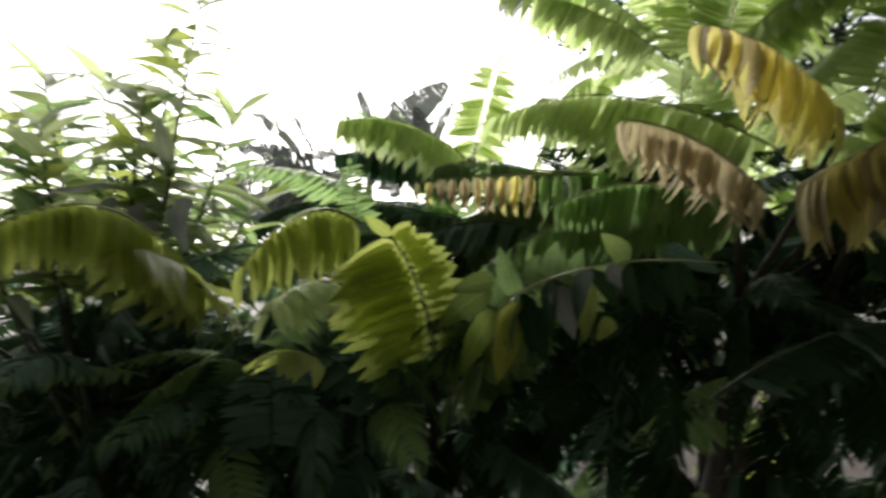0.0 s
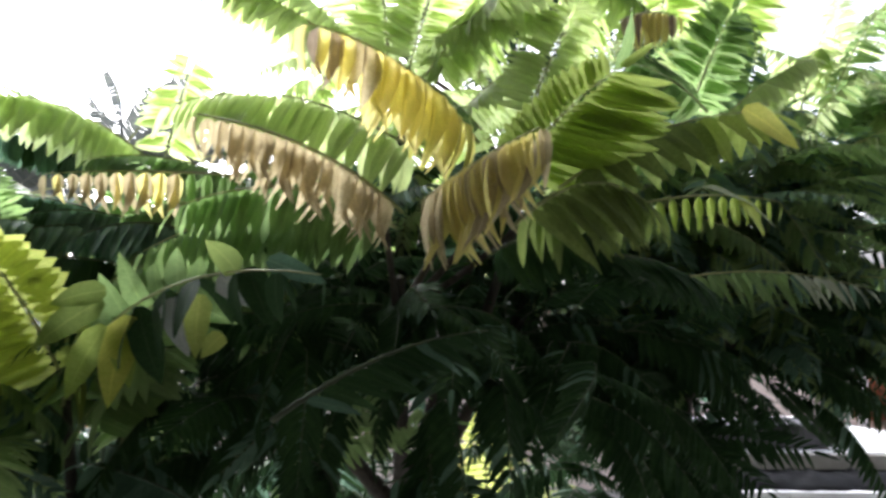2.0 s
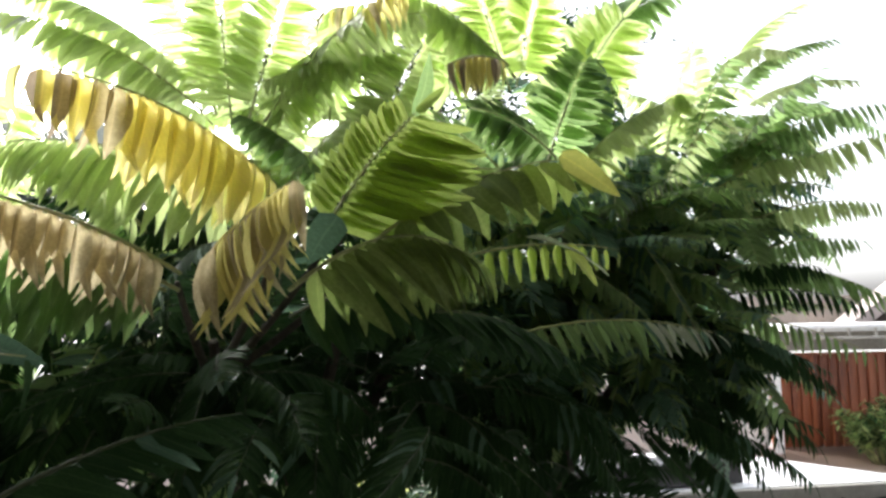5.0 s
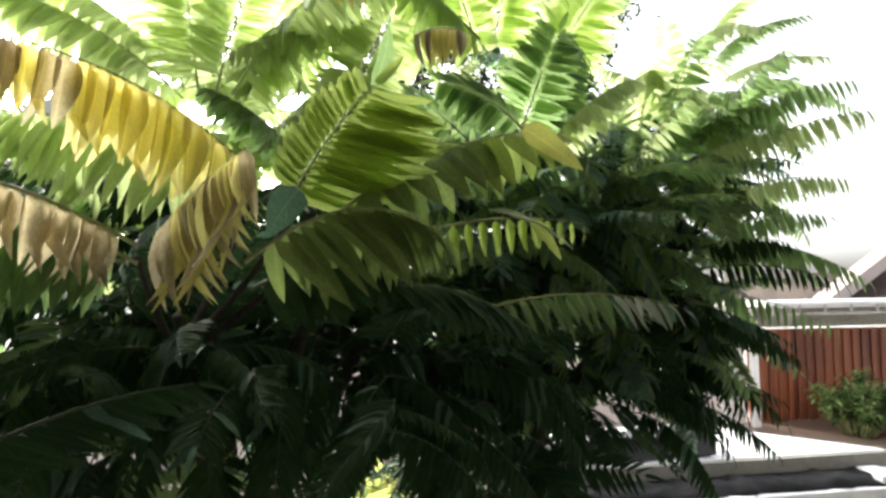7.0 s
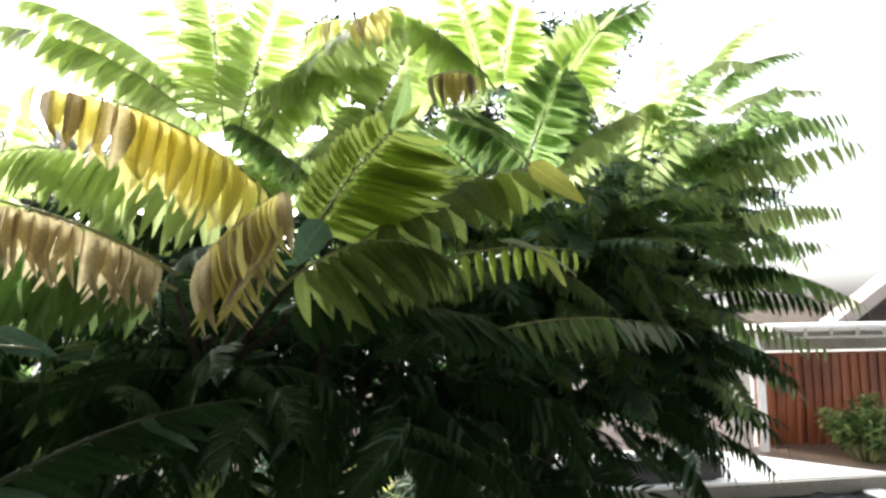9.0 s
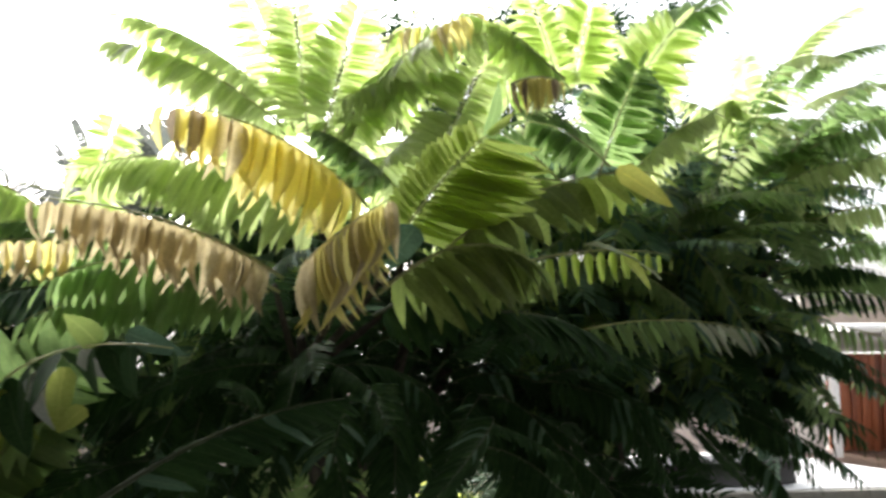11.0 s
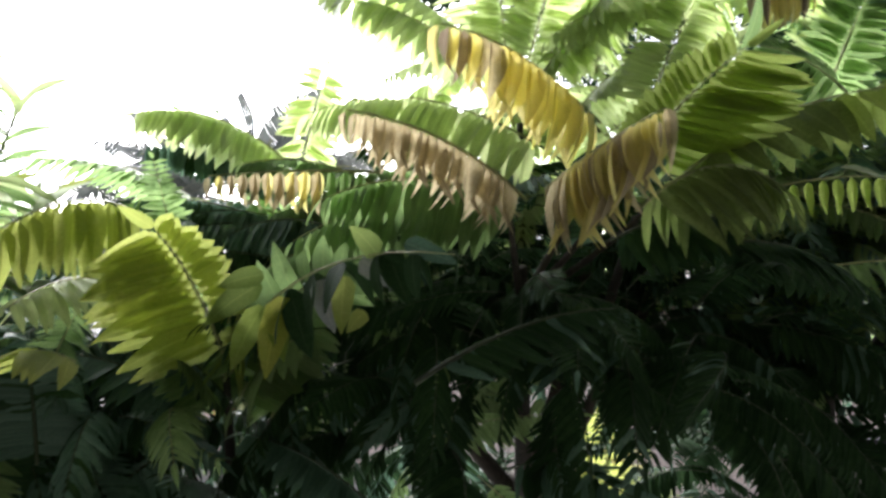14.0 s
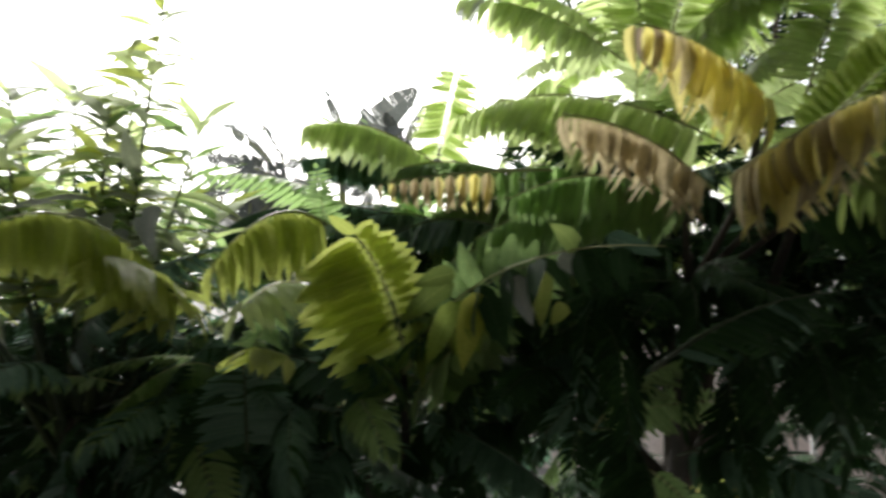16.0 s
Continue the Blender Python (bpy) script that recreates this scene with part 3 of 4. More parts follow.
frond(main_tree, (0.777, 1.193, 3.446), (0.440, 0.922, 3.546), 0.09, "gold", pairs=10, size=0.13, hang=0.76, solo=True, end="faded", switch=0.5, lean=78, wide=0.95)
frond(main_tree, (0.733, 1.296, 3.405), (0.141, 1.669, 3.588), 0.12, "bright", pairs=16, size=0.15, hang=0.6, solo=True, wide=0.9)
frond(main_tree, (0.611, 1.103, 3.299), (0.308, 0.824, 3.387), 0.07, "brown", pairs=12, size=0.095, hang=0.85, solo=True, wide=0.75)
frond(main_tree, (0.645, 1.100, 3.319), (0.749, 0.825, 3.400), 0.03, "tan", pairs=10, size=0.14, hang=0.84, solo=True, wide=0.7, end="tan", switch=0.7)
frond(main_tree, (0.853, 1.248, 3.384), (0.951, 0.969, 3.542), 0.05, "oblong", pairs=11, size=0.19, hang=0.05, solo=True, lean=76, wide=0.85, row=(0.88, -0.1, -0.48), left=(-0.75, 0.3, 0.45), skew=0.36)
frond(main_tree, (0.757, 0.958, 3.268), (1.117, 1.112, 3.318), 0.16, "olive", pairs=11, size=0.15, hang=0.5, solo=True, lean=60, wide=0.85)
frond(main_tree, (0.928, 1.149, 3.359), (1.334, 1.053, 3.511), 0.1, "olive", pairs=6, size=0.13, hang=0.48, solo=True, end="moss", switch=0.6, wide=1.35, loose=1.5)
frond(main_tree, (1.041, 1.166, 3.315), (1.454, 1.165, 3.351), 0.06, "moss", pairs=7, size=0.07, hang=0.82, solo=True, wide=0.85, loose=1.6)
frond(main_tree, (0.970, 1.140, 3.224), (1.340, 1.203, 3.135), 0.1, "mature", pairs=13, size=0.12, hang=0.35, solo=True)
frond(main_tree, (1.357, 1.461, 3.166), (1.810, 1.287, 3.162), 0.07, "green", pairs=9, size=0.12, hang=0.42, solo=True, end="grey", switch=0.66, wide=0.65, loose=2.0)
frond(main_tree, (0.399, 0.766, 3.033), (0.692, 0.876, 3.117), 0.07, "dark", pairs=9, size=0.085, hang=0.3, solo=True, lean=30, face=(0, -0.5, 0.8), wide=0.8)
frond(main_tree, (0.778, 1.136, 3.228), (1.041, 1.168, 3.268), 0.1, "mature", pairs=10, size=0.12, hang=0.5)
frond(main_tree, (0.347, 1.283, 3.374), (-0.037, 1.399, 3.379), 0.02, "green", pairs=7, size=0.09, hang=0.92, solo=True, end="tan", switch=0.34, wide=0.8)
frond(main_tree, (0.608, 1.142, 3.274), (0.242, 1.120, 3.299), 0.14, "green", pairs=12, size=0.1, hang=0.6)
frond(main_tree, (0.095, 1.793, 3.454), (-0.284, 1.623, 3.576), 0.14, "pale", pairs=13, size=0.13, hang=0.55, wide=1.05)
frond(main_tree, (0.059, 1.942, 3.452), (-0.360, 1.877, 3.530), 0.1, "teal", pairs=15, size=0.11, hang=0.75)
frond(main_tree, (0.007, 1.950, 3.311), (-0.397, 1.940, 3.385), 0.07, "teal", pairs=15, size=0.085, hang=0.7)
frond(main_tree, (0.052, 2.134, 3.519), (0.142, 2.066, 3.839), 0.02, "bright", pairs=14, size=0.12, hang=0.4, face=(0, -0.8, 0.5), wide=0.8)
frond(main_tree, (0.270, 1.477, 3.250), (-0.059, 1.634, 3.257), 0.12, "teal", pairs=12, size=0.1, hang=0.6)
frond(main_tree, (0.525, 1.849, 3.443), (0.173, 1.662, 3.365), 0.12, "green", pairs=12, size=0.1, hang=0.6)
frond(main_tree, (0.521, 1.549, 3.412), (0.261, 1.663, 3.640), 0.08, "bright", pairs=12, size=0.1, hang=0.5)
frond(main_tree, (0.588, 1.155, 3.275), (0.174, 1.232, 3.229), 0.12, "green", pairs=13, size=0.11, hang=0.62)
frond(main_tree, (0.429, 1.322, 3.213), (0.096, 1.339, 3.173), 0.12, "green", pairs=12, size=0.1, hang=0.5)
frond(main_tree, (0.218, 1.763, 3.239), (-0.241, 1.653, 3.260), 0.1, "teal", pairs=13, size=0.1, hang=0.5)
frond(main_tree, (0.169, 1.656, 3.164), (-0.221, 1.501, 3.203), 0.08, "mature", pairs=13, size=0.1, hang=0.5)
frond(main_tree, (0.320, 1.658, 3.400), (-0.029, 1.650, 3.447), 0.1, "green", pairs=13, size=0.1, hang=0.5)
# upper fronds in the lightened leaf copies, sunlight and haze in their colour
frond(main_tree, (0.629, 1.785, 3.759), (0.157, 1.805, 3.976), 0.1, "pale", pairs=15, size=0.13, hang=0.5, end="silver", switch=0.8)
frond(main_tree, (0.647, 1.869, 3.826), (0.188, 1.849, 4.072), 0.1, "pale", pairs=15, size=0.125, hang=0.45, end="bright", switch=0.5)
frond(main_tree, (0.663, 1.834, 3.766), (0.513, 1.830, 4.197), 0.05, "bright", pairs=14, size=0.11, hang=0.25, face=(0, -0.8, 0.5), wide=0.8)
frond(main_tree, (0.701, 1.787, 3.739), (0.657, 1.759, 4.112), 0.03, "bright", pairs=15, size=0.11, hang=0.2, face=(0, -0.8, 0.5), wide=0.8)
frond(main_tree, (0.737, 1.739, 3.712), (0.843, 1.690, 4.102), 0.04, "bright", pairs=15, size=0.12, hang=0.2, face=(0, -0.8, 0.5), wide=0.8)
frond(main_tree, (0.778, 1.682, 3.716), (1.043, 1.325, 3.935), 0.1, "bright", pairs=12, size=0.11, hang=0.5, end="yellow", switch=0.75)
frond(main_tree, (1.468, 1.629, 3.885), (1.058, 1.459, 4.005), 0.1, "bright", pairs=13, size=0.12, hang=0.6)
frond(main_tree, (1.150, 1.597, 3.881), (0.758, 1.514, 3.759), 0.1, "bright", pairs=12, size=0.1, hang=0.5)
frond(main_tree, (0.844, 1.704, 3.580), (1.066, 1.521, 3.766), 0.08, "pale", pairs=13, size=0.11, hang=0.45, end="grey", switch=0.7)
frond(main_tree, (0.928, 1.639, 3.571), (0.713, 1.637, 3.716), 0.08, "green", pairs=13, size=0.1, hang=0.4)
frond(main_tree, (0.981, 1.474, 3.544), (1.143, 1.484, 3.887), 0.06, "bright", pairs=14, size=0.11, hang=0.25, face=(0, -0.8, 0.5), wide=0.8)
frond(main_tree, (1.112, 1.240, 3.739), (1.180, 1.139, 3.720), 0.1, "faded", pairs=5, size=0.08, hang=0.7, solo=True, wide=0.7)
frond(main_tree, (1.466, 1.419, 3.606), (1.224, 1.402, 3.708), 0.1, "green", pairs=15, size=0.11, hang=0.2, face=(0, -0.8, 0.5), wide=0.8)
frond(main_tree, (1.457, 1.646, 3.854), (1.363, 1.669, 4.175), 0.03, "bright", pairs=15, size=0.13, hang=0.2, face=(0, -0.8, 0.5), wide=0.8)
frond(main_tree, (1.559, 1.802, 3.930), (1.618, 1.757, 4.229), 0.03, "bright", pairs=15, size=0.14, hang=0.2, face=(0, -0.8, 0.5), wide=0.8)
frond(main_tree, (1.717, 1.884, 3.767), (1.917, 1.721, 4.169), 0.06, "bright", pairs=17, size=0.17, hang=0.15, face=(0, -0.8, 0.5), wide=0.8)
frond(main_tree, (1.841, 2.053, 4.123), (2.207, 1.807, 4.346), 0.08, "green", pairs=17, size=0.14, hang=0.25, face=(0, -0.8, 0.5), wide=0.8)
frond(main_tree, (1.133, 1.320, 3.522), (1.287, 1.249, 3.515), 0.1, "bright", pairs=9, size=0.09, hang=0.6)
frond(main_tree, (1.433, 1.616, 3.587), (1.160, 1.632, 3.769), 0.08, "green", pairs=14, size=0.11, hang=0.25, face=(0, -0.8, 0.5), wide=0.8)
frond(main_tree, (1.566, 1.649, 3.633), (1.682, 1.593, 3.962), 0.04, "green", pairs=14, size=0.12, hang=0.2, face=(0, -0.8, 0.5), wide=0.8)
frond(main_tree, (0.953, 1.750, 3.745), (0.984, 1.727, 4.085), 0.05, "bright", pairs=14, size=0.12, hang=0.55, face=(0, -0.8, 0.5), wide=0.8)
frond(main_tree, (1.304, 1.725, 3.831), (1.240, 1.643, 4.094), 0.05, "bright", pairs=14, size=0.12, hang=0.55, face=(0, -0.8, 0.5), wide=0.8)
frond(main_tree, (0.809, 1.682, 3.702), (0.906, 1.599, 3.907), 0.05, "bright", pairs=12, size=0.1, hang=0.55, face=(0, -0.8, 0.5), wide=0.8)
frond(main_tree, (1.540, 3.370, 1.86), (1.515, 3.400, 2.42), 0.04, "lime", pairs=9, size=0.17, hang=0.25, face=(0, -0.8, 0.5), wide=0.8)
frond(main_tree, (0.168, 1.721, 3.263), (-0.167, 1.705, 3.321), 0.1, "teal", pairs=13, size=0.1, hang=0.6)
frond(main_tree, (0.352, 1.572, 3.328), (0.063, 1.603, 3.314), 0.1, "green", pairs=13, size=0.09, hang=0.6)
single_leaf(main_tree, (1.235, 1.016, 3.505), (1.342, 0.970, 3.437), "lemon", 0.055, (-0.2, -0.95, 0.3))
single_leaf(main_tree, (1.202, 1.090, 3.365), (1.412, 1.094, 3.338), "grey", 0.024, (0.0, -0.5, 0.85))
single_leaf(main_tree, (1.290, 1.096, 3.350), (1.366, 1.081, 3.278), "young", 0.036, (0.3, -0.9, 0.2))
single_leaf(main_tree, (0.854, 1.100, 3.394), (0.797, 1.072, 3.320), "teal", 0.060, (0.1, -0.9, 0.4))
frond(main_tree, (0.846, 1.710, 3.769), (1.119, 1.415, 3.933), 0.14, "bright", pairs=11, size=0.1, hang=0.5, wide=0.85)
frond(main_tree, (1.405, 1.543, 3.884), (0.916, 1.568, 3.975), 0.16, "bright", pairs=11, size=0.11, hang=0.5, wide=0.85, end="yellow", switch=0.85)
frond(main_tree, (1.626, 1.621, 3.596), (1.811, 1.435, 3.783), 0.1, "pale", pairs=14, size=0.1, hang=0.5)
single_leaf(main_tree, (0.951, 0.980, 3.542), (0.991, 0.950, 3.638), "green", 0.034, (0.5, -0.8, 0.1))
GAP = [((0.95, 1.62, 2.72), 0.22), ((1.13, 2.0, 2.62), 0.3), ((1.28, 2.4, 2.50), 0.34), ((0.75, 1.9, 2.5), 0.15), ((2.1, 2.0, 2.42), 0.42)]
# the near-black fronds here carry the inner crown's shade in their colour
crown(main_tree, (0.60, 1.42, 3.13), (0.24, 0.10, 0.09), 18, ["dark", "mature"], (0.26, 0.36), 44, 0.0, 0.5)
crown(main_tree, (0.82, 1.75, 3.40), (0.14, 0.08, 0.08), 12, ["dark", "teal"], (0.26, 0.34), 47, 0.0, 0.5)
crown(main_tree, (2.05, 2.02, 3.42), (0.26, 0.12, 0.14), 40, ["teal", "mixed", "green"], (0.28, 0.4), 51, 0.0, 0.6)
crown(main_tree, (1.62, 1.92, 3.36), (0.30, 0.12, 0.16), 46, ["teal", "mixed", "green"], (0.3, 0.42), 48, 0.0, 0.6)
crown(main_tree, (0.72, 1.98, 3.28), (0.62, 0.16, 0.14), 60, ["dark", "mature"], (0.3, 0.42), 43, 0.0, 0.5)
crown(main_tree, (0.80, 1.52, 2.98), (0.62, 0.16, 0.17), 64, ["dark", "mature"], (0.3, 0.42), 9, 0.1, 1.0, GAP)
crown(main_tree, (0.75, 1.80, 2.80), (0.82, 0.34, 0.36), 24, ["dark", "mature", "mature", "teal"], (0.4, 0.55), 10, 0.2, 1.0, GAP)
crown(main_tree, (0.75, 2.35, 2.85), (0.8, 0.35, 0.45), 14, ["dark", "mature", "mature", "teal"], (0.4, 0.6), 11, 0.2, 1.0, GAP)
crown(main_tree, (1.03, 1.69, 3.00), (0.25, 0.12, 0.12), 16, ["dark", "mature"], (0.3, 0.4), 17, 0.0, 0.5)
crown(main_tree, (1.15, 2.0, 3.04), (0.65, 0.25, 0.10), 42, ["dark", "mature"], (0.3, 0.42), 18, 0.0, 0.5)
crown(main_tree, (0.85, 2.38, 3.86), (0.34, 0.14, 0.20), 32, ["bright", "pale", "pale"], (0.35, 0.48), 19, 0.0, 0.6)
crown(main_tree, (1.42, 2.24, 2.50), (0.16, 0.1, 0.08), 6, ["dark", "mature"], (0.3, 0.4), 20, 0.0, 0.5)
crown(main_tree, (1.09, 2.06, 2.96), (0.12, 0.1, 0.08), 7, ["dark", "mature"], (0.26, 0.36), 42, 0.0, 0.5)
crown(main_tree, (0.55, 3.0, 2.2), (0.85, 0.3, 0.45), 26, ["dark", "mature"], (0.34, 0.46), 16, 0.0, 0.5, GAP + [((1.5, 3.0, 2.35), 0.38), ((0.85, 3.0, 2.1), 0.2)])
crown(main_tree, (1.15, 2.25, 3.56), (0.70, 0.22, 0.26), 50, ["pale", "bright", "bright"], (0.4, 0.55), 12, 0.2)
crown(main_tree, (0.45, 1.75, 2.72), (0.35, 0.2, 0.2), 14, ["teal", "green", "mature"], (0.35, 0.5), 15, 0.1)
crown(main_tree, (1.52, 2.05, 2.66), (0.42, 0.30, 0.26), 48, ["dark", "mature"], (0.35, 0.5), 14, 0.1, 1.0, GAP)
crown(main_tree, (0.20, 2.10, 3.18), (0.55, 0.22, 0.20), 65, ["green", "teal", "mixed"], (0.4, 0.55), 13, 0.2)

left_tree = tree_thing("feather_leaved_tree", (-0.15, 2.1, 0), "low feather-leaved tree with broad yellow-green young fronds", "tree", "yard trees")
limb(left_tree, "trunk", (-0.15, 2.1, 0), (-0.05, 1.75, 2.4), 0.01, 0.05, 0.03)
for top in ((-0.01, 1.46, 2.95), (-0.50, 1.60, 2.95), (-0.30, 1.90, 2.80)):
    limb(left_tree, "branch", (-0.05, 1.77, 2.3), top, -0.05, 0.022, 0.008)
frond(left_tree, (0.000, 1.425, 2.958), (-0.055, 1.140, 3.245), 0.05, "lime", pairs=9, size=0.20, hang=0.25, solo=True, wide=1.3, skew=0.48, via=(-0.012, 1.250, 3.128), lean=84, row=(-0.93, -0.22, -0.22), pull=(-0.82, 0.05, -0.55))
frond(left_tree, (-0.170, 1.391, 3.285), (-0.282, 0.992, 3.194), 0.14, "lime", pairs=9, size=0.14, hang=0.72, solo=True, wide=1.05)
frond(left_tree, (-0.011, 1.446, 2.934), (0.460, 0.890, 3.195), 0.14, "moss", pairs=5, size=0.11, hang=0.66, solo=True, via=(0.197, 1.124, 3.151), end="dark", switch=0.4, wide=1.5, loose=3.0)
frond(left_tree, (-0.218, 1.379, 3.141), (-0.271, 1.078, 3.106), 0.1, "bright", pairs=8, size=0.11, hang=0.3, solo=True)
frond(left_tree, (-0.477, 1.340, 3.077), (-0.630, 0.832, 3.229), 0.25, "lime", pairs=13, size=0.13, hang=0.75, solo=True, wide=1.1)
frond(left_tree, (-0.466, 1.345, 3.076), (-0.536, 1.089, 3.224), 0.12, "lime", pairs=9, size=0.17, hang=0.35, solo=True, wide=0.9)
frond(left_tree, (-0.206, 1.179, 3.004), (-0.255, 1.104, 3.034), 0.08, "lime", pairs=3, size=0.105, hang=0.25, solo=True, lean=55, wide=1.2)
frond(left_tree, (-0.369, 1.368, 2.765), (-0.330, 1.262, 2.979), 0.05, "teal", pairs=14, size=0.11, hang=0.2, solo=True)
frond(left_tree, (-0.036, 1.502, 2.818), (-0.387, 1.459, 2.984), 0.1, "teal", pairs=14, size=0.105, hang=0.35, solo=True)
frond(left_tree, (0.011, 1.467, 2.852), (-0.183, 1.387, 3.042), 0.1, "teal", pairs=12, size=0.1, hang=0.35)
frond(left_tree, (0.353, 1.385, 2.632), (0.057, 1.366, 2.824), 0.08, "teal", pairs=14, size=0.1, hang=0.4, solo=True)
frond(left_tree, (0.093, 1.459, 2.593), (-0.072, 1.315, 2.755), 0.06, "teal", pairs=13, size=0.11, hang=0.2)
frond(left_tree, (-0.641, 1.287, 2.714), (-0.503, 1.313, 2.967), 0.05, "mature", pairs=13, size=0.11, hang=0.2)
frond(left_tree, (-0.451, 1.374, 2.688), (-0.424, 1.339, 2.914), 0.05, "mature", pairs=13, size=0.11, hang=0.2)
frond(left_tree, (0.081, 1.524, 2.813), (0.146, 1.415, 3.040), 0.05, "green", pairs=11, size=0.09, hang=0.35)
frond(left_tree, (0.180, 1.633, 2.787), (0.482, 1.562, 2.972), 0.08, "teal", pairs=13, size=0.1, hang=0.5)
frond(left_tree, (0.005, 1.429, 2.936), (0.304, 1.101, 3.177), 0.1, "green", pairs=5, size=0.135, hang=0.2, solo=True, skew=0.9, lean=62, wide=1.6, loose=2.0, row=(0.71, 0.09, -0.59))
frond(left_tree, (0.020, 1.422, 2.874), (0.210, 1.271, 3.052), 0.08, "green", pairs=6, size=0.125, hang=0.45, wide=1.5, loose=2.0)
frond(left_tree, (-0.006, 1.425, 2.924), (0.112, 1.312, 3.096), 0.06, "green", pairs=7, size=0.11, hang=0.3, wide=1.2)
frond(left_tree, (-0.026, 1.459, 2.854), (-0.089, 1.361, 2.996), 0.08, "green", pairs=7, size=0.1, hang=0.4, wide=1.2)
for foot, tip, kind, wide in (
    ((0.176, 1.126, 3.124), (0.14, 1.107, 2.974), "lemon", 0.056),
    ((0.246, 1.074, 3.155), (0.272, 1.046, 3.069), "silver", 0.045),
    ((0.194, 1.114, 3.12), (0.228, 1.085, 3.02), "mature", 0.052),
    ((0.291, 1.04, 3.162), (0.285, 1.015, 3.068), "young", 0.04),
    ((0.319, 1.017, 3.19), (0.386, 0.982, 3.148), "silver", 0.046),
    ((0.128, 1.159, 3.147), (0.016, 1.144, 3.074), "olive", 0.05),
    ((0.134, 1.154, 3.163), (0.054, 1.133, 3.149), "olive", 0.042),
    ((0.133, 1.157, 3.106), (0.07, 1.139, 2.988), "moss", 0.05),
    ((0.345, 0.996, 3.196), (0.311, 0.967, 3.243), "olive", 0.04),
    ((0.326, 1.014, 3.104), (0.299, 0.988, 3.078), "young", 0.03),
    ((0.389, 0.958, 3.215), (0.466, 0.921, 3.188), "teal", 0.036),
    ((0.162, 1.136, 3.117), (0.176, 1.11, 3.01), "moss", 0.045),
    ((0.362, 0.982, 3.203), (0.396, 0.952, 3.123), "mature", 0.045),
):
    single_leaf(left_tree, foot, tip, kind, wide, (0.15, -0.95, 0.25))
for foot, tip in (((-0.771, 1.404, 3.352), (-0.774, 1.325, 3.255)), ((-0.704, 1.410, 3.338), (-0.704, 1.331, 3.242)), ((-0.637, 1.416, 3.325), (-0.558, 1.344, 3.241)),
                  ((-0.597, 1.419, 3.351), (-0.583, 1.341, 3.280)), ((-0.825, 1.399, 3.366), (-0.900, 1.312, 3.370)), ((-0.731, 1.407, 3.365), (-0.824, 1.318, 3.395)),
                  ((-0.677, 1.413, 3.298), (-0.660, 1.335, 3.229)), ((-0.870, 1.400, 3.330), (-0.930, 1.330, 3.250))):
    single_leaf(left_tree, foot, tip, "silver", 0.045, (0.15, -0.35, 0.9))
crown(left_tree, (-0.55, 1.95, 2.62), (0.80, 0.38, 0.38), 28, ["teal", "teal", "teal", "mature"], (0.4, 0.6), 21, 0.2)

crown(left_tree, (-0.45, 1.60, 2.86), (0.45, 0.18, 0.16), 45, ["teal", "green", "teal"], (0.3, 0.42), 23, 0.1)
crown(left_tree, (-0.40, 1.95, 3.05), (0.50, 0.15, 0.10), 32, ["teal", "green"], (0.33, 0.42), 61, 0.1)
crown(left_tree, (-1.35, 2.35, 3.05), (0.60, 0.28, 0.30), 60, ["teal", "mature", "mixed"], (0.35, 0.5), 25, 0.1)
# dark fronds whose leaf colour holds the shade of the lower left
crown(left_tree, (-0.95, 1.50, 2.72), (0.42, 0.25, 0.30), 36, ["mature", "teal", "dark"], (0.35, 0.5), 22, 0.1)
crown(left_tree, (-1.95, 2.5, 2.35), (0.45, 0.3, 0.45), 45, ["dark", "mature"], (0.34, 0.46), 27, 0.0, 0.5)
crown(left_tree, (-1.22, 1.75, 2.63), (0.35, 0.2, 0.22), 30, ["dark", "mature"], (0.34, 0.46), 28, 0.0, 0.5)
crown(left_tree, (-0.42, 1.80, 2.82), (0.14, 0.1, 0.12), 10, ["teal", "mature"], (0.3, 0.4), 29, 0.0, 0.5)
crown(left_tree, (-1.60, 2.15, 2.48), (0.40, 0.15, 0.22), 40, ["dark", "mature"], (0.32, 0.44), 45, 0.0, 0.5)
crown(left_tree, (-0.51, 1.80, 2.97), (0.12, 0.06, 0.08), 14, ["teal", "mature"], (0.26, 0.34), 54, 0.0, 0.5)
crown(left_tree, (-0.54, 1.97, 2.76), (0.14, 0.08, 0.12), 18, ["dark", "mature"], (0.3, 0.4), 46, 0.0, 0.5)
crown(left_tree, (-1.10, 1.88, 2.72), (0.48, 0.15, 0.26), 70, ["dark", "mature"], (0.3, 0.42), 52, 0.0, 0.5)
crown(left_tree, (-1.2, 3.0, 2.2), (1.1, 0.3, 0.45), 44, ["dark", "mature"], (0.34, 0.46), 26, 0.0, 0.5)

right_tree = tree_thing("feather_leaved_tree", (1.95, 2.2, 0), "dense dark green feather-leaved tree beside the stall", "tree", "yard trees")
limb(right_tree, "trunk", (1.95, 2.2, 0), (1.75, 1.95, 2.9), 0.01, 0.065, 0.045)
for top in ((2.1, 2.1, 3.7), (2.5, 1.95, 3.4), (2.3, 2.2, 3.1), (1.9, 2.2, 3.5)):
    limb(right_tree, "branch", (1.77, 1.97, 2.75), top, -0.06, 0.03, 0.010)
frond(right_tree, (2.205, 1.767, 3.745), (2.214, 1.577, 4.023), 0.08, "green", pairs=10, size=0.1, hang=0.35, wide=0.62, loose=1.6)
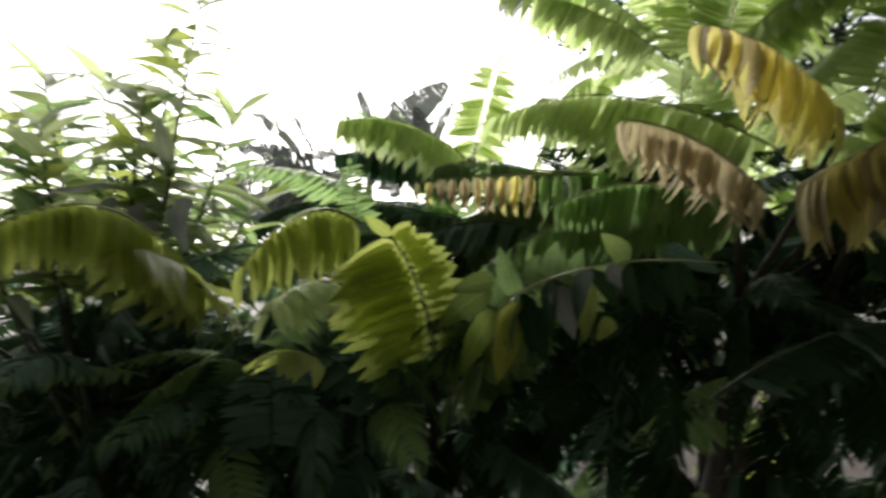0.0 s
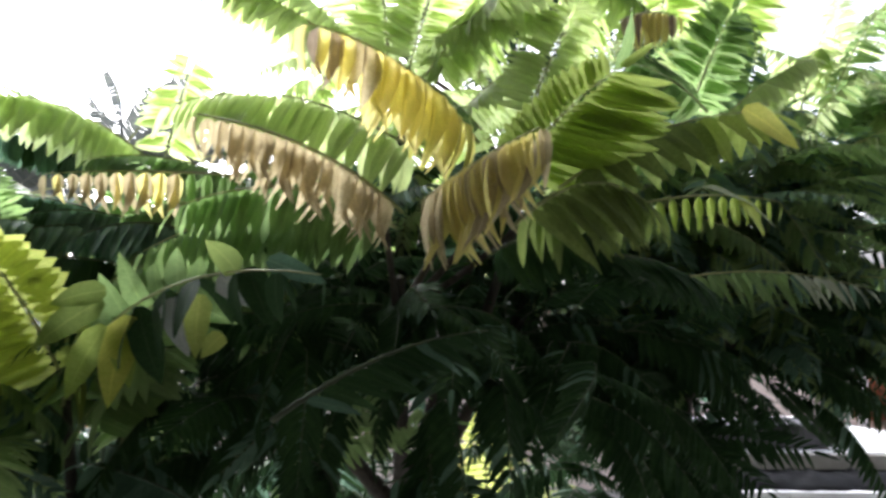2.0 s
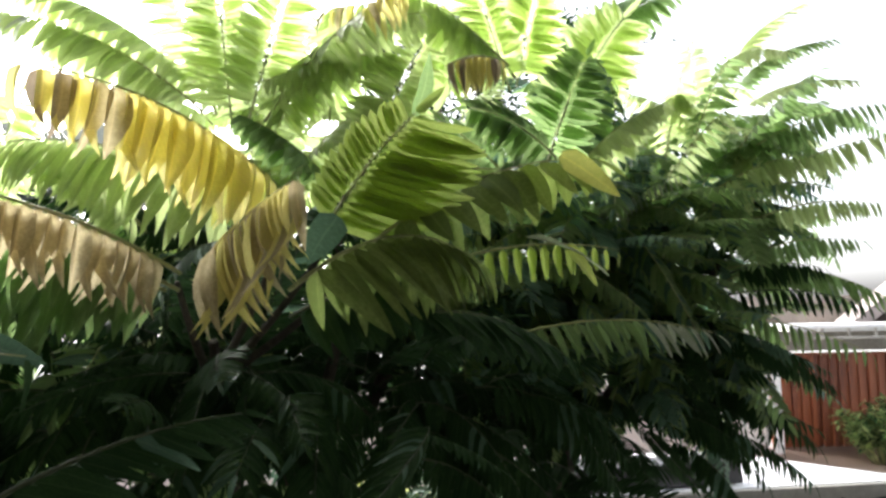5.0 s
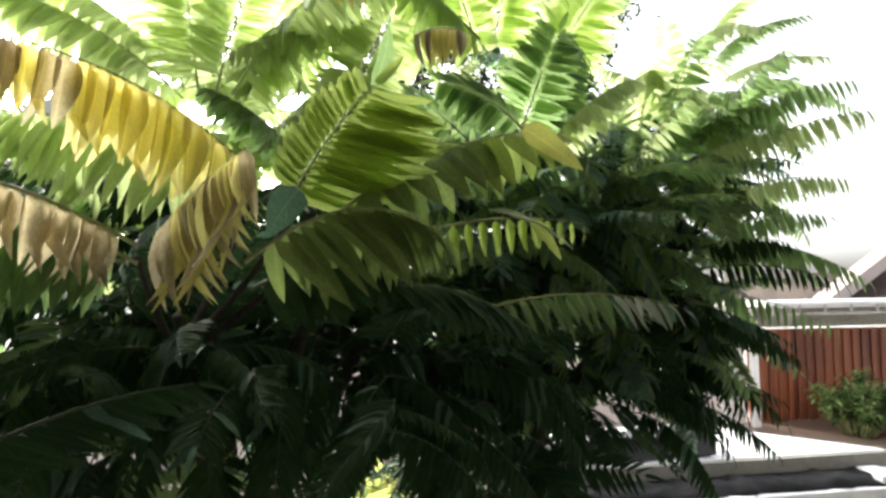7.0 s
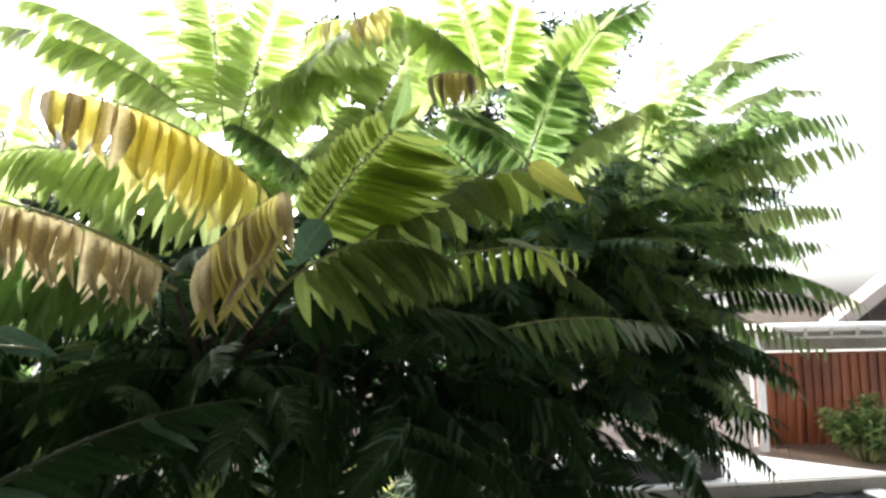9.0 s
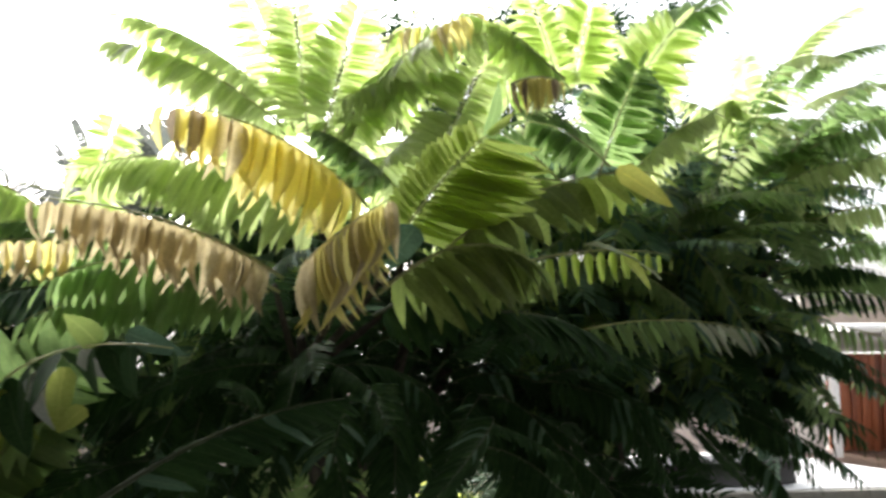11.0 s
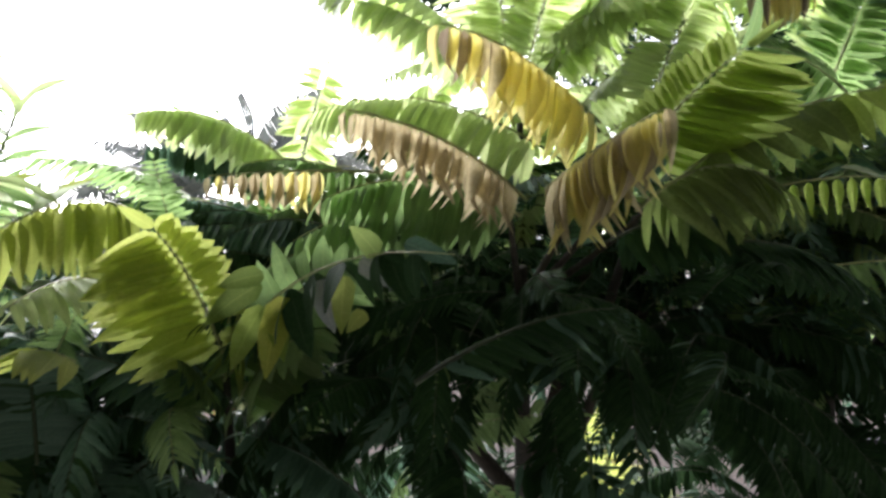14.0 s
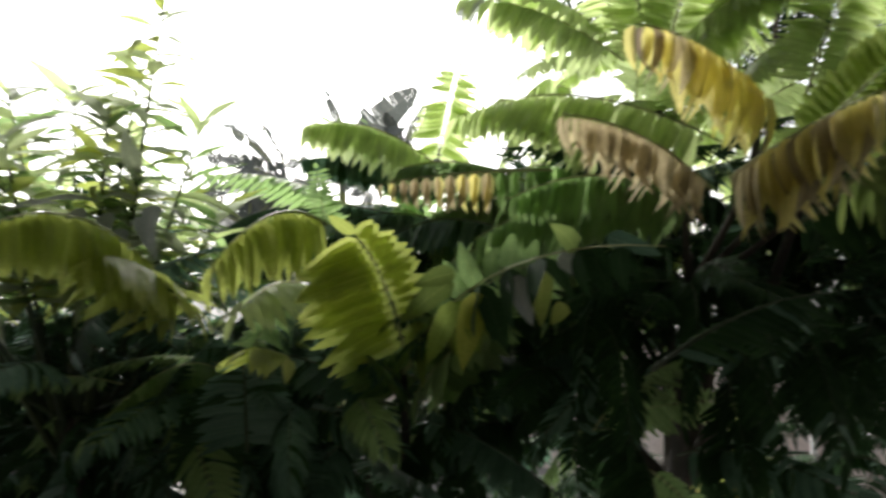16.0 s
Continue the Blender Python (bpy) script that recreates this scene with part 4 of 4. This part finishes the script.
frond(right_tree, (2.317, 1.661, 3.748), (2.392, 1.425, 3.934), 0.08, "green", pairs=10, size=0.1, hang=0.4, wide=0.62, loose=1.6)
frond(right_tree, (2.353, 1.623, 3.751), (2.530, 1.301, 3.812), 0.08, "green", pairs=10, size=0.095, hang=0.55, solo=True, wide=0.62, loose=1.6)
frond(right_tree, (2.401, 1.604, 3.645), (2.567, 1.286, 3.717), 0.08, "bright", pairs=10, size=0.1, hang=0.5, solo=True, wide=0.62, loose=1.6)
frond(right_tree, (2.387, 1.646, 3.517), (2.555, 1.361, 3.521), 0.08, "bright", pairs=10, size=0.09, hang=0.555, solo=True, wide=0.62, loose=1.6)
frond(right_tree, (2.356, 1.696, 3.387), (2.526, 1.419, 3.416), 0.08, "green", pairs=10, size=0.085, hang=0.55, solo=True, wide=0.62, loose=1.6)
frond(right_tree, (2.304, 1.753, 3.254), (2.548, 1.401, 3.208), 0.08, "mature", pairs=10, size=0.085, hang=0.55, solo=True, wide=0.62, loose=1.6)
frond(right_tree, (2.274, 1.779, 3.176), (2.531, 1.415, 3.069), 0.08, "green", pairs=10, size=0.085, hang=0.7, solo=True, wide=0.62, loose=1.6)
frond(right_tree, (2.233, 1.799, 2.981), (2.40, 1.513, 2.79), 0.08, "mature", pairs=10, size=0.1, hang=0.5, wide=0.62, loose=1.6)
frond(right_tree, (2.158, 1.834, 2.86), (2.281, 1.614, 2.77), 0.08, "mature", pairs=10, size=0.09, hang=0.55, wide=0.62, loose=1.6)
frond(right_tree, (1.951, 2.009, 3.502), (2.166, 1.753, 3.671), 0.08, "grey", pairs=10, size=0.07, hang=0.75, wide=0.62, loose=1.6)
frond(right_tree, (2.217, 1.734, 3.817), (1.976, 1.810, 3.954), 0.08, "bright", pairs=10, size=0.1, hang=0.4, wide=0.62, loose=1.6)
frond(right_tree, (2.144, 1.827, 3.715), (2.114, 1.687, 3.986), 0.08, "pale", pairs=10, size=0.1, hang=0.4, wide=0.62, loose=1.6)
frond(right_tree, (2.138, 1.855, 3.619), (2.239, 1.624, 3.865), 0.08, "pale", pairs=10, size=0.1, hang=0.4, wide=0.62, loose=1.6)
frond(right_tree, (2.267, 1.747, 3.607), (2.422, 1.488, 3.695), 0.08, "bright", pairs=10, size=0.1, hang=0.5, wide=0.62, loose=1.6)
frond(right_tree, (2.297, 1.754, 3.098), (2.464, 1.483, 2.962), 0.08, "mature", pairs=10, size=0.09, hang=0.5, wide=0.62, loose=1.6)
frond(right_tree, (2.318, 1.737, 3.331), (2.466, 1.504, 3.336), 0.08, "mature", pairs=10, size=0.09, hang=0.5, wide=0.62, loose=1.6)
crown(right_tree, (2.08, 2.05, 3.06), (0.40, 0.32, 0.24), 90, ["mixed", "teal", "mature"], (0.3, 0.42), 32, 0.1)
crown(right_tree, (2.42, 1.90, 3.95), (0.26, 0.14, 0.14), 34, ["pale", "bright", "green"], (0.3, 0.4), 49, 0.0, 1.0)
crown(right_tree, (2.40, 1.85, 3.55), (0.22, 0.14, 0.16), 26, ["green", "mixed", "pale"], (0.28, 0.38), 50, 0.0, 1.0)
# this crown and the next: low fronds, shade put into the leaf colour
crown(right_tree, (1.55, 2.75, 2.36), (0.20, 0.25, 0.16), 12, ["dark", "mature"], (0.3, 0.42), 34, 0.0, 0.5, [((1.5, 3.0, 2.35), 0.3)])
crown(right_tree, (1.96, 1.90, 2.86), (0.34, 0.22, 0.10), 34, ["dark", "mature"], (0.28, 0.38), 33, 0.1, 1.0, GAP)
crown(right_tree, (2.12, 2.08, 3.45), (0.46, 0.34, 0.42), 170, ["mixed", "green", "teal", "green"], (0.35, 0.5), 31, 0.2)


def lance_tree():
    """A slim tree of upright shoots with whorls of long narrow leaves."""
    tree = tree_thing("lance_leaved_tree", (-1.05, 1.75, 0), "slim tree with long narrow pale green leaves", "tree")
    limb(tree, "trunk", (-1.05, 1.75, 0), (-0.95, 1.62, 2.8), 0.01, 0.045, 0.028)
    rnd = random.Random(77)
    tips = [(-0.62, 1.55, 3.92), (-0.72, 1.60, 3.75), (-0.92, 1.62, 3.70), (-0.56, 1.62, 3.60), (-0.80, 1.55, 3.50), (-1.05, 1.50, 3.45),
            (-0.70, 1.75, 3.40), (-1.20, 1.60, 3.60), (-0.55, 1.70, 3.35), (-0.95, 1.40, 3.30), (-1.25, 1.45, 3.40),
            (-0.75, 1.45, 3.28), (-1.0, 1.30, 3.22), (-0.60, 1.60, 3.22), (-0.85, 1.65, 3.30), (-1.3, 1.3, 3.25), (-0.50, 1.75, 3.18),
            (-1.1, 1.6, 3.72), (-0.75, 1.5, 3.62), (-1.0, 1.45, 3.55), (-0.66, 1.48, 3.45), (-1.35, 1.5, 3.55)]
    for tip in tips:
        base = Vector((-0.95 + rnd.uniform(-0.03, 0.03), 1.63, 2.6 + rnd.uniform(0, 0.2)))
        path = bend(base - tree.location, Vector(tip) - tree.location, -0.04, 10)
        ob = put("shoot", mesh_of("shoot", *tube(path, [0.010 - 0.0007 * k for k in range(11)], 6), [SHADESTALK]), tree)
        for j in range(52):
            s = 0.4 + 0.6 * (j / 51)
            i = min(9, int(s * 10))
            p = path[i].lerp(path[i + 1], s * 10 - i)
            b = j * 2.4 + rnd.gauss(0, 0.3)
            if p.z < 3.12:
                continue
            d = Vector((math.cos(b), math.sin(b), rnd.uniform(-0.25, 0.5) + (0.7 if s > 0.93 else 0))).normalized()
            nrm = Vector((rnd.gauss(0, 0.3), rnd.gauss(0, 0.3), 1))
            nrm = (nrm - d * nrm.dot(d)).normalized()
            k = rnd.uniform(0.12, 0.19)
            m = Matrix((d.cross(nrm), d, nrm)).transposed().to_4x4() @ Matrix.Diagonal((k * 0.78, k, k, 1))
            m.translation = p
            o = put("leaf", leaflet_mesh(rnd.choice(["bright", "pale", "grey", "young", "green"]), rnd.randrange(4), LANCE), ob)
            o.matrix_basis = m
    return tree


lance_tree()


def banana_leaf(length, wide, droop, tear, rnd):
    """A long blade with a thick midrib, its sides torn into strips."""
    n = 26
    verts, faces, uvs = [], [], []
    for side in (-1, 1):
        for i in range(n):
            torn = rnd.random() < tear
            s0, s1 = i / n, (i + (0.95 if torn else 1.05)) / n
            if torn or not i:
                sag = rnd.uniform(0.0, 0.7)
            q = len(verts)
            for s in (s0, s1):
                w = wide * math.sin(math.pi * min(1, s * 0.9 + 0.08)) ** 0.6
                x, z = s * length, length * (0.15 * math.sin(s * 2) - droop * s * s)
                for u in (0, 0.5, 1):
                    verts.append((x + u * 0.06 * length * (1 - s), side * u * w, z + u * w * 0.25 - u * u * w * sag))
                    uvs.append((0.5 + side * u * 0.5, s))
            faces += [(q, q + 1, q + 4, q + 3), (q + 1, q + 2, q + 5, q + 4)]
    return verts, faces, uvs


def banana_plant(at, height, leaves, seed):
    """Leaves as (rise in degrees, turn about the stem, length), each arching from the top of the stem."""
    tree = tree_thing("banana_plant", at, "tall banana plant with torn greyish green leaves", "banana plant", "banana clump")
    rnd = random.Random(seed)
    pts = bend((0, 0, 0), (0.1, 0, height), 0.0, 8)
    put("stem", mesh_of("stem", *tube(pts, [0.13 - 0.009 * k for k in range(9)], 10), [STALK]), tree)
    for i, (rise, turn, length) in enumerate(leaves):
        v, f, uv = banana_leaf(length, length * rnd.uniform(0.16, 0.21), rnd.uniform(0.1, 0.35), 0.6, rnd)
        ob = put("leaf", mesh_of("leaf", v, f, [LEAF["banana"]], uvs=uv), tree)
        ob.matrix_basis = pose(0.1, 0, height - 0.02 * i, 0, 0, turn) @ pose(0, 0, 0, 0, -rise, 0) @ pose(0, 0, 0, rnd.choice((-1, 1)) * rnd.uniform(18, 52))
        rib = [Vector((s * length, 0, length * (0.15 * math.sin(s * 2) - 0.2 * s * s) - 0.01)) for s in (k / 8 for k in range(9))]
        put("midrib", mesh_of("midrib", *tube(rib, [0.022 - 0.0022 * k for k in range(9)], 5), [STALK]), ob)
    return tree


banana_plant((-3.05, 10.5, 0), 4.55, [(48, 176, 1.7), (32, 184, 1.2), (12, 172, 2.0), (2, 190, 1.9), (-8, 180, 1.7), (70, 165, 1.5), (25, 8, 1.2), (-20, 195, 1.4), (10, 250, 1.3), (15, 300, 1.3), (30, 205, 1.6), (-25, 170, 1.5)], 50)
banana_plant((-2.15, 10.7, 0), 4.85, [(82, 150, 1.5), (52, 5, 1.9), (30, 350, 1.4), (60, 190, 1.2), (15, 10, 1.5), (0, 355, 1.2), (20, 185, 1.3), (-10, 20, 1.3), (5, 260, 1.2), (-15, 300, 1.2)], 51)
banana_plant((-1.15, 10.9, 0), 4.95, [(65, 10, 1.1), (40, 170, 1.0), (10, 0, 1.2), (-10, 180, 1.2), (80, 200, 1.0), (20, 270, 1.2), (0, 320, 1.2)], 52)
banana_plant((-3.6, 10.0, 0), 3.95, [(30, 180, 1.3), (5, 175, 1.4), (-5, 190, 1.3), (20, 5, 1.3), (45, 10, 1.2), (0, 350, 1.3), (60, 100, 1.0), (10, 270, 1.2)], 53)


def broad_tree(at, height, radii, count, seed, label):
    """A far tree: trunk, limbs and a crown of many small leaves in clumps."""
    tree = tree_thing("broad_leaved_tree", at, label, "tree")
    base = Vector(at)
    limb(tree, "trunk", base, base + Vector((0.1, 0, height * 0.7)), 0.01, 0.2, 0.12)
    rnd = random.Random(seed)
    made = []
    centres = []
    for i in range(40):
        u = Vector([rnd.gauss(0, 0.5) for _ in range(3)])
        centres.append(Vector([u[k] * radii[k] for k in range(3)]) + Vector((0, 0, height)))
    for i, c in enumerate(centres[:7]):
        limb(tree, "branch", base + Vector((0.1, 0, height * 0.68)), base + c, -0.05, 0.07, 0.02)
    for i in range(count):
        c = rnd.choice(centres)
        p = c + Vector([rnd.gauss(0, 0.24) for _ in range(3)])
        b = rnd.uniform(0, 6.28)
        d = Vector((math.cos(b), math.sin(b), rnd.gauss(-0.1, 0.4))).normalized()
        nrm = Vector((rnd.gauss(0, 0.5), rnd.gauss(0, 0.5), 1))
        nrm = (nrm - d * nrm.dot(d)).normalized()
        k = rnd.uniform(0.09, 0.14)
        m = Matrix((d.cross(nrm), d, nrm)).transposed().to_4x4() @ Matrix.Diagonal((k * 1.5, k, k, 1))
        m.translation = p
        made.append((m, "mature", FAR, rnd.randrange(3)))
    tagged(put("crown", joined("crown", [(0, 0, height), (0, 0.01, height), (0.01, 0, height)], [(0, 1, 2)], made), tree), "", "", "", "stuff")
    return tree


FAR = [leaflet_shape(60 + i, 0.4, 0.2, 0.2, 0.3, 3, lance=True) for i in range(3)]
broad_tree((5.1, 10.6, 0), 7.7, (3.2, 1.6, 1.3), 15000, 91, "tall dark-leaved tree standing behind the yard")
broad_tree((9.2, 10.6, 0), 5.9, (1.4, 1.2, 0.8), 6000, 92, "dark-leaved tree beyond the low house")
